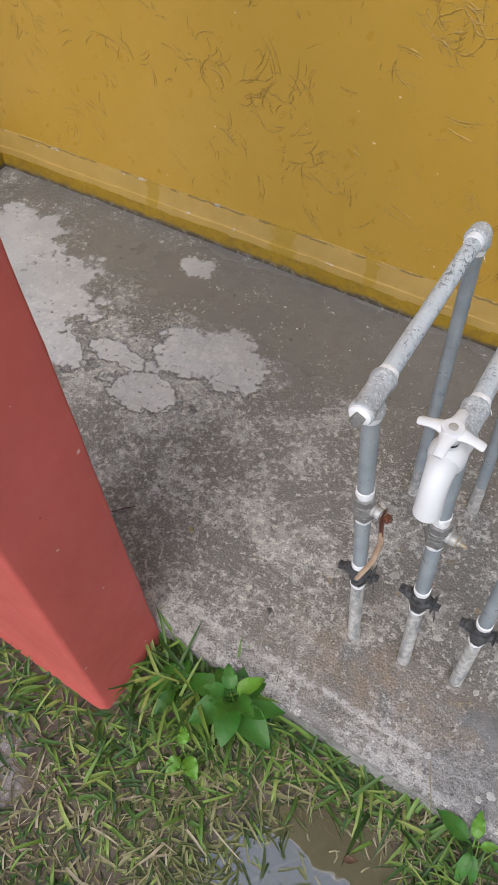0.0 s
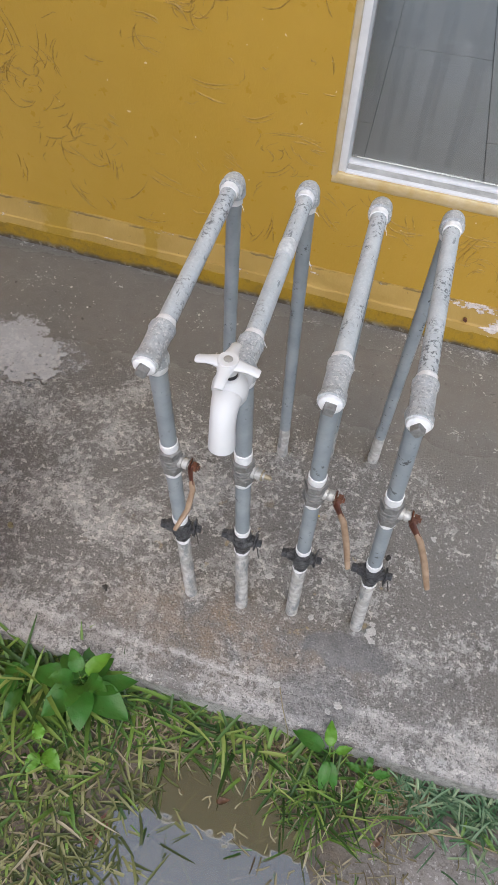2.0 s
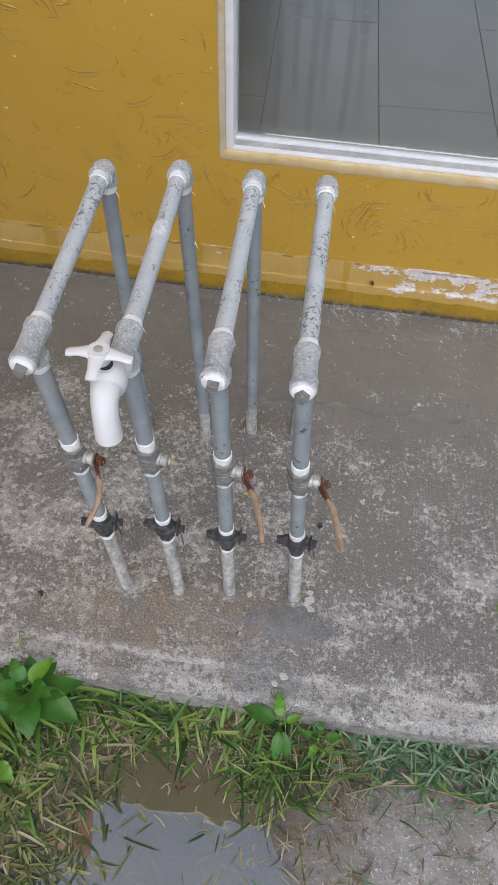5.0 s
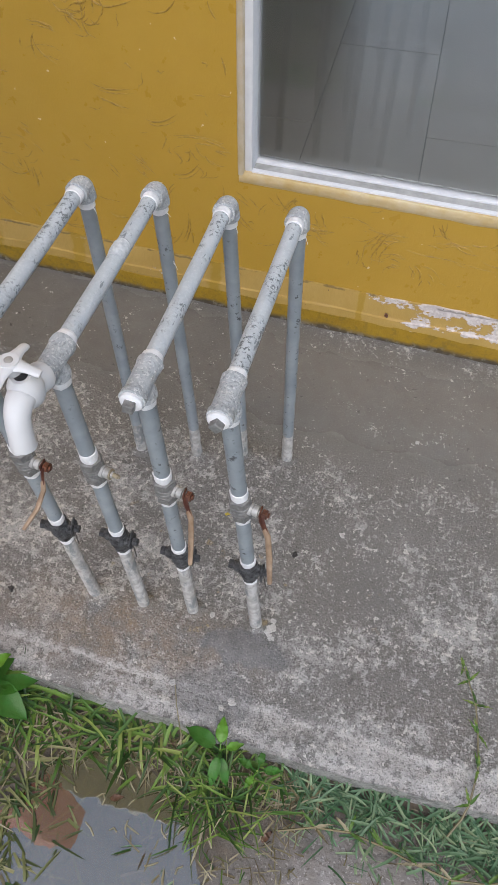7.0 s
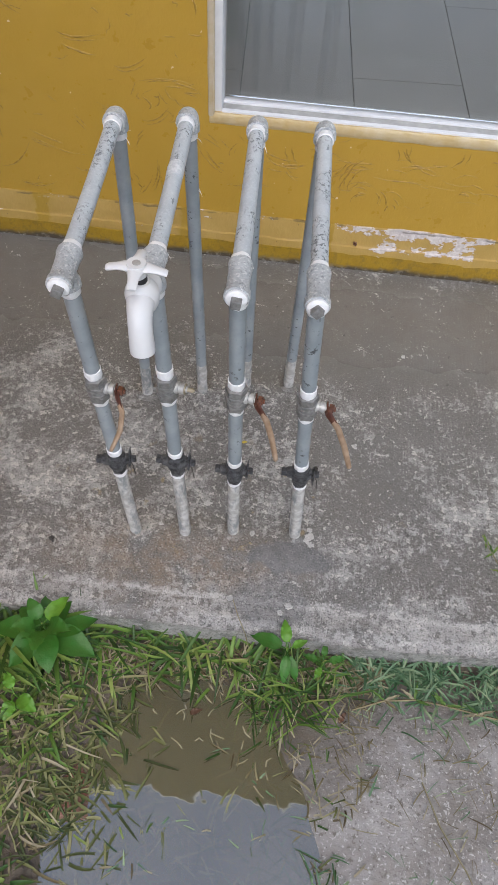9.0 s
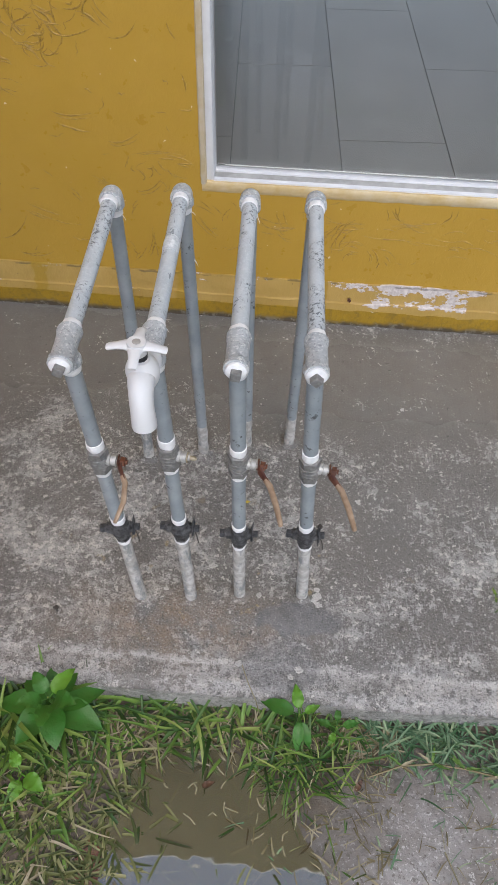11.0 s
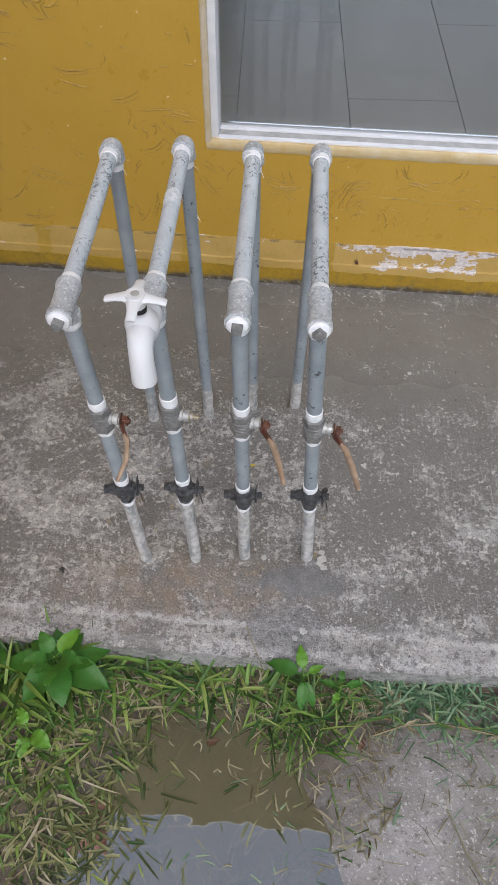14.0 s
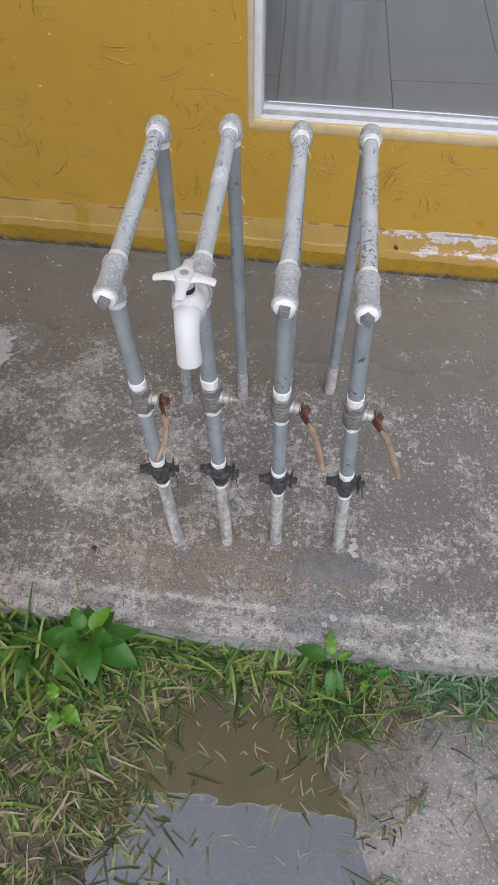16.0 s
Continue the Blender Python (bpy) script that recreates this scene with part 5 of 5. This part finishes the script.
def weed(name, at, leaves, material, label, stem=0.03):
    root = thing(name, at, label, "weed")
    bm = bmesh.new()
    a = Vector(at)
    sweep(bm, [a + Vector((0, 0, -0.02)), a + Vector((0.001, 0.001, stem * 0.5)), a + Vector((0, 0, stem))], [0.0026, 0.0022, 0.0016], 8)
    part("stem", bm, M_GRASS, root)
    for h, z, head, rise, length, width, young in leaves:
        bm = bmesh.new()
        q = a + Vector((0, 0, h))
        u = Vector((math.cos(head), math.sin(head), 0))
        sweep(bm, [q, q + u * 0.006 + Vector((0, 0, 0.003)), q + u * 0.012 + Vector((0, 0, 0.004))], 0.0011, 6)
        leaf(bm, q + u * 0.011 + Vector((0, 0, 0.004)), head, rise, length, width)
        part("leaf", bm, M_YLEAF if young else material, root)
    return root


def build_weeds():
    rng = random.Random(5)
    lv = []
    for k in range(7):
        lv.append((0.030 + 0.004 * (k % 3), 0, 0.4 + k * 0.93, rng.uniform(0.05, 0.4), rng.uniform(0.066, 0.088), rng.uniform(0.042, 0.054), False))
    for k in range(5):
        lv.append((0.062, 0, 1.0 + k * 1.27, rng.uniform(0.35, 0.8), rng.uniform(0.040, 0.055), rng.uniform(0.026, 0.036), k < 1))
    weed("broadleaf_weed", (-0.409, -0.981, -0.055), lv, M_LEAF, "broad-leaved green weed growing beside the slab", 0.07)
    lv = [(0.02, 0, h, 0.2, rng.uniform(0.035, 0.055), rng.uniform(0.02, 0.032), False) for h in (2.7, 3.6, 4.6, 1.8, 0.6)]
    weed("broadleaf_weed", (-0.504, -1.007, -0.05), lv, M_LEAF, "low broad-leaved weed in long grass", 0.035)
    weed("young_weed", (-0.435, -1.087, -0.058), [(0.022, 0, -0.5, 0.35, 0.040, 0.026, True), (0.022, 0, 2.2, 0.4, 0.030, 0.02, True), (0.018, 0, -1.7, 0.1, 0.034, 0.023, True)], M_YLEAF, "young yellow-green weed with two rounded leaves", 0.026)
    weed("slab_weed", (0.003, -0.967, -0.058), [(0.05, 0, 2.85, 0.15, 0.058, 0.026, False), (0.052, 0, 1.75, 0.5, 0.038, 0.02, True), (0.045, 0, 4.7, -0.3, 0.05, 0.018, False), (0.04, 0, 5.2, -0.4, 0.05, 0.016, False), (0.048, 0, 0.5, 0.3, 0.028, 0.014, True)],
         M_LEAF, "small weed with pointed leaves leaning on the slab edge", 0.055)
    weed("slab_weed", (0.067, -0.976, -0.058), [(0.03, 0, 2.9, 0.2, 0.026, 0.013, False), (0.03, 0, 0.3, 0.2, 0.030, 0.014, False), (0.03, 0, 4.3, 0.2, 0.022, 0.012, True), (0.03, 0, 1.5, 0.4, 0.022, 0.012, False)],
         M_LEAF, "tiny green weed at the slab foot", 0.035)
    # runner creeping over the edge of the slab
    root = thing("grass_runner", (0.37, -0.975, -0.05), "creeping grass runner lying over the slab edge", "grass")
    pts = [Vector(p) for p in ((0.37, -0.975, -0.05), (0.378, -0.955, -0.005), (0.384, -0.935, 0.008), (0.392, -0.88, 0.006), (0.386, -0.83, 0.007), (0.378, -0.785, 0.006), (0.362, -0.75, 0.008), (0.350, -0.732, 0.012))]
    bm = bmesh.new()
    sweep(bm, pts, [0.0018, 0.0018, 0.0017, 0.0016, 0.0015, 0.0014, 0.0012, 0.0008], 7)
    part("stolon", bm, M_STRAW, root)
    for i, p in enumerate(pts[2:]):
        for h in (1.0 + 0.7 * i, 3.6 + 0.9 * i, 2.0):
            bm = bmesh.new()
            leaf(bm, p, h, 0.5, 0.026 if i < 5 else 0.018, 0.0045, 0.6)
            part("leaf", bm, M_GRASS, root)
    root = thing("grass_runner", (0.26, -1.03, -0.05), "yellow grass runner across the bluish grass", "grass")
    pts = [Vector((0.12 + 0.052 * i, -1.045 + 0.018 * math.sin(i * 0.9) + 0.006 * i, -0.036 + 0.004 * math.sin(i * 2))) for i in range(9)]
    bm = bmesh.new()
    sweep(bm, pts, 0.0016, 7)
    part("stolon", bm, M_STRAW, root)
    for i, p in enumerate(pts[1:]):
        for h in (0.4 + i, -0.6 + i * 0.3, 2.6):
            bm = bmesh.new()
            leaf(bm, p, h, 0.4, 0.032, 0.005, 0.6)
            part("leaf", bm, M_STRAW if (i + int(h)) % 3 == 0 else M_GRASS, root)


def build_water():
    bm = bmesh.new()
    n = 72
    ring = []
    for k in range(n):
        a = 2 * math.pi * k / n
        r = 1.25 + 0.08 * math.sin(3 * a)
        x, y = -0.17 + 0.30 * r * math.cos(a), -1.30 + 0.32 * r * math.sin(a)
        ring.append(bm.verts.new((x, min(y, -0.99), WATER_Z)))
    bm.faces.new(ring)
    ob = link_mesh("water", bm, M_WATER)
    tagged(ob, "shallow muddy rain puddle reflecting the sky", "puddle", kind="structure")


def build_litter():
    rng = random.Random(21)

    def chip(name, x, y, r, h, material, label, cat, z=0.0):
        bm = bmesh.new()
        n = 19
        lo, hi = [], []
        ph = rng.uniform(0, 6)
        for k in range(n):
            a = 2 * math.pi * k / n
            rr = r * (0.8 + 0.7 * noise.noise((1.3 * math.cos(a) + ph, 1.3 * math.sin(a), ph)) + 0.15 * rng.random())
            lo.append(bm.verts.new((x + rr * math.cos(a), y + rr * 0.8 * math.sin(a), z - 0.001)))
            hi.append(bm.verts.new((x + rr * 0.86 * math.cos(a), y + rr * 0.68 * math.sin(a), z + h * (0.7 + 0.5 * rng.random()))))
        for k in range(n):
            bm.faces.new((lo[k], lo[(k + 1) % n], hi[(k + 1) % n], hi[k]))
        c = bm.verts.new((x, y, z + h * 1.1))
        for k in range(n):
            bm.faces.new((hi[k], hi[(k + 1) % n], c))
        whole(name, bm, material, (x, y, z), label, cat)

    # pale splashes of cement stuck to the slab
    for x, y, r in ((0.027, -0.756, 0.011), (0.031, -0.772, 0.008), (0.026, -0.742, 0.006), (0.022, -0.765, 0.008), (-0.104, -0.892, 0.007), (-0.002, -0.894, 0.008), (-0.028, -0.822, 0.007), (0.013, -0.821, 0.005), (0.028, -0.817, 0.006), (-0.079, -0.762, 0.006),
                    (-0.168, -0.710, 0.008), (-0.275, -0.507, 0.008), (0.105, -0.542, 0.007), (-0.248, -0.763, 0.006), (0.207, -0.288, 0.006), (-0.014, -0.907, 0.006), (-0.361, -0.363, 0.007)):
        chip("cement_splash", x, y, r, 0.0018, M_CRUMB, "pale splash of cement stuck on the slab", "cement splash", 0.0005)
    chip("pebble", 0.029, -0.608, 0.0055, 0.006, M_PEBBLE, "small dark pebble on the concrete", "pebble")
    chip("pebble", -0.438, -0.821, 0.0055, 0.006, M_PEBBLE, "small dark pebble on the concrete", "pebble")
    chip("pebble", -0.654, -0.761, 0.008, 0.004, M_STRAW, "small brown clod on the concrete", "pebble")
    chip("yellow_leaf_scrap", -0.116, -0.562, 0.0045, 0.002, M_YLEAFDRY, "scrap of yellow leaf on the concrete", "leaf")
    # a drilled hole in the plinth, with a rusty rim
    bm = bmesh.new()
    lathe(bm, (0.080, -0.014, 0.074), (0, -1, 0.25), [(0.0, 0.0045), (0.0065, 0.0045), (0.0072, 0.0025), (0.004, 0.0015)], 10)
    for v in bm.verts:
        v.co += Vector((noise.noise(v.co * 300), 0, noise.noise(v.co * 300 + Vector((4, 0, 0))))) * 0.0025
    whole("rusty_plug", bm, M_RUST, (0.080, -0.014, 0.074), "rusty stub sticking out of the plinth", "bolt")
    # fallen leaves and straws
    for x, y, h in ((-0.147, -1.075, 0.4), (-0.30, -1.02, 2.0), (0.10, -1.065, 1.0)):
        bm = bmesh.new()
        leaf(bm, (x, y, WATER_Z + 0.002 if x < 0.05 else ground_z(x, y) + 0.004), h, 0.03, 0.022, 0.010, 0.1, 0.1)
        whole("dead_leaf", bm, M_DEADLEAF, (x, y, WATER_Z), "small brown dead leaf floating in the puddle" if x < 0.05 else "small brown dead leaf on mud", "leaf")
    for k in range(18):
        x, y = rng.gauss(-0.09, 0.09), rng.gauss(-1.08, 0.06)
        a, ln = rng.uniform(0, 6.28), rng.uniform(0.010, 0.026)
        z = max(ground_z(x, y) + 0.004, WATER_Z + 0.001)
        u = Vector((math.cos(a), math.sin(a), 0))
        bm = bmesh.new()
        p = Vector((x, y, z))
        bend = Vector((-u.y, u.x, 0)) * rng.uniform(-0.006, 0.006)
        sweep(bm, [p, p + u * ln * 0.5 + bend, p + u * ln], [0.0013, 0.0016, 0.001], 6, 0.6)
        whole("straw", bm, M_STRAW, (x, y, z), "dry straw floating on the puddle", "straw", "floating straws")
    # a long thin stalk lying over the slab edge
    bm = bmesh.new()
    sweep(bm, [(-0.098, -0.895, 0.003), (-0.085, -0.925, 0.003), (-0.070, -0.952, 0.000), (-0.062, -0.968, -0.02)], 0.0009, 6)
    whole("dry_stalk", bm, M_STRAW, (-0.085, -0.92, 0), "thin dry stalk lying on the slab edge", "straw")
    bm = bmesh.new()
    sweep(bm, [(-0.812, -0.812, 0.003), (-0.795, -0.793, 0.004), (-0.776, -0.774, 0.003)], [0.0012, 0.0015, 0.0009], 6)
    whole("twig", bm, M_RUSTLEVER, (-0.795, -0.793, 0.002), "short reddish twig lying on the concrete", "twig")
    chip("cement_splash", -0.771, -0.722, 0.008, 0.0018, M_CRUMB, "pale splash of cement stuck on the slab", "cement splash", 0.0005)
    # dry twig in the silt
    bm = bmesh.new()
    sweep(bm, [(0.235, -1.14, -0.045), (0.26, -1.20, -0.041), (0.30, -1.26, -0.042), (0.325, -1.31, -0.044)], [0.0012, 0.0014, 0.0012, 0.0008], 6)
    whole("twig", bm, M_STRAW, (0.27, -1.2, -0.044), "thin dry twig on pale silt", "twig")
    bm = bmesh.new()
    sweep(bm, [(0.37, -1.06, -0.043), (0.385, -1.13, -0.040), (0.375, -1.2, -0.041), (0.39, -1.27, -0.044)], [0.001, 0.0013, 0.0012, 0.0008], 6)
    whole("twig", bm, M_DEADLEAF, (0.38, -1.15, -0.044), "thin brown twig on pale silt", "twig")


build_grass()
build_weeds()
build_water()
build_litter()
build_room_floor()
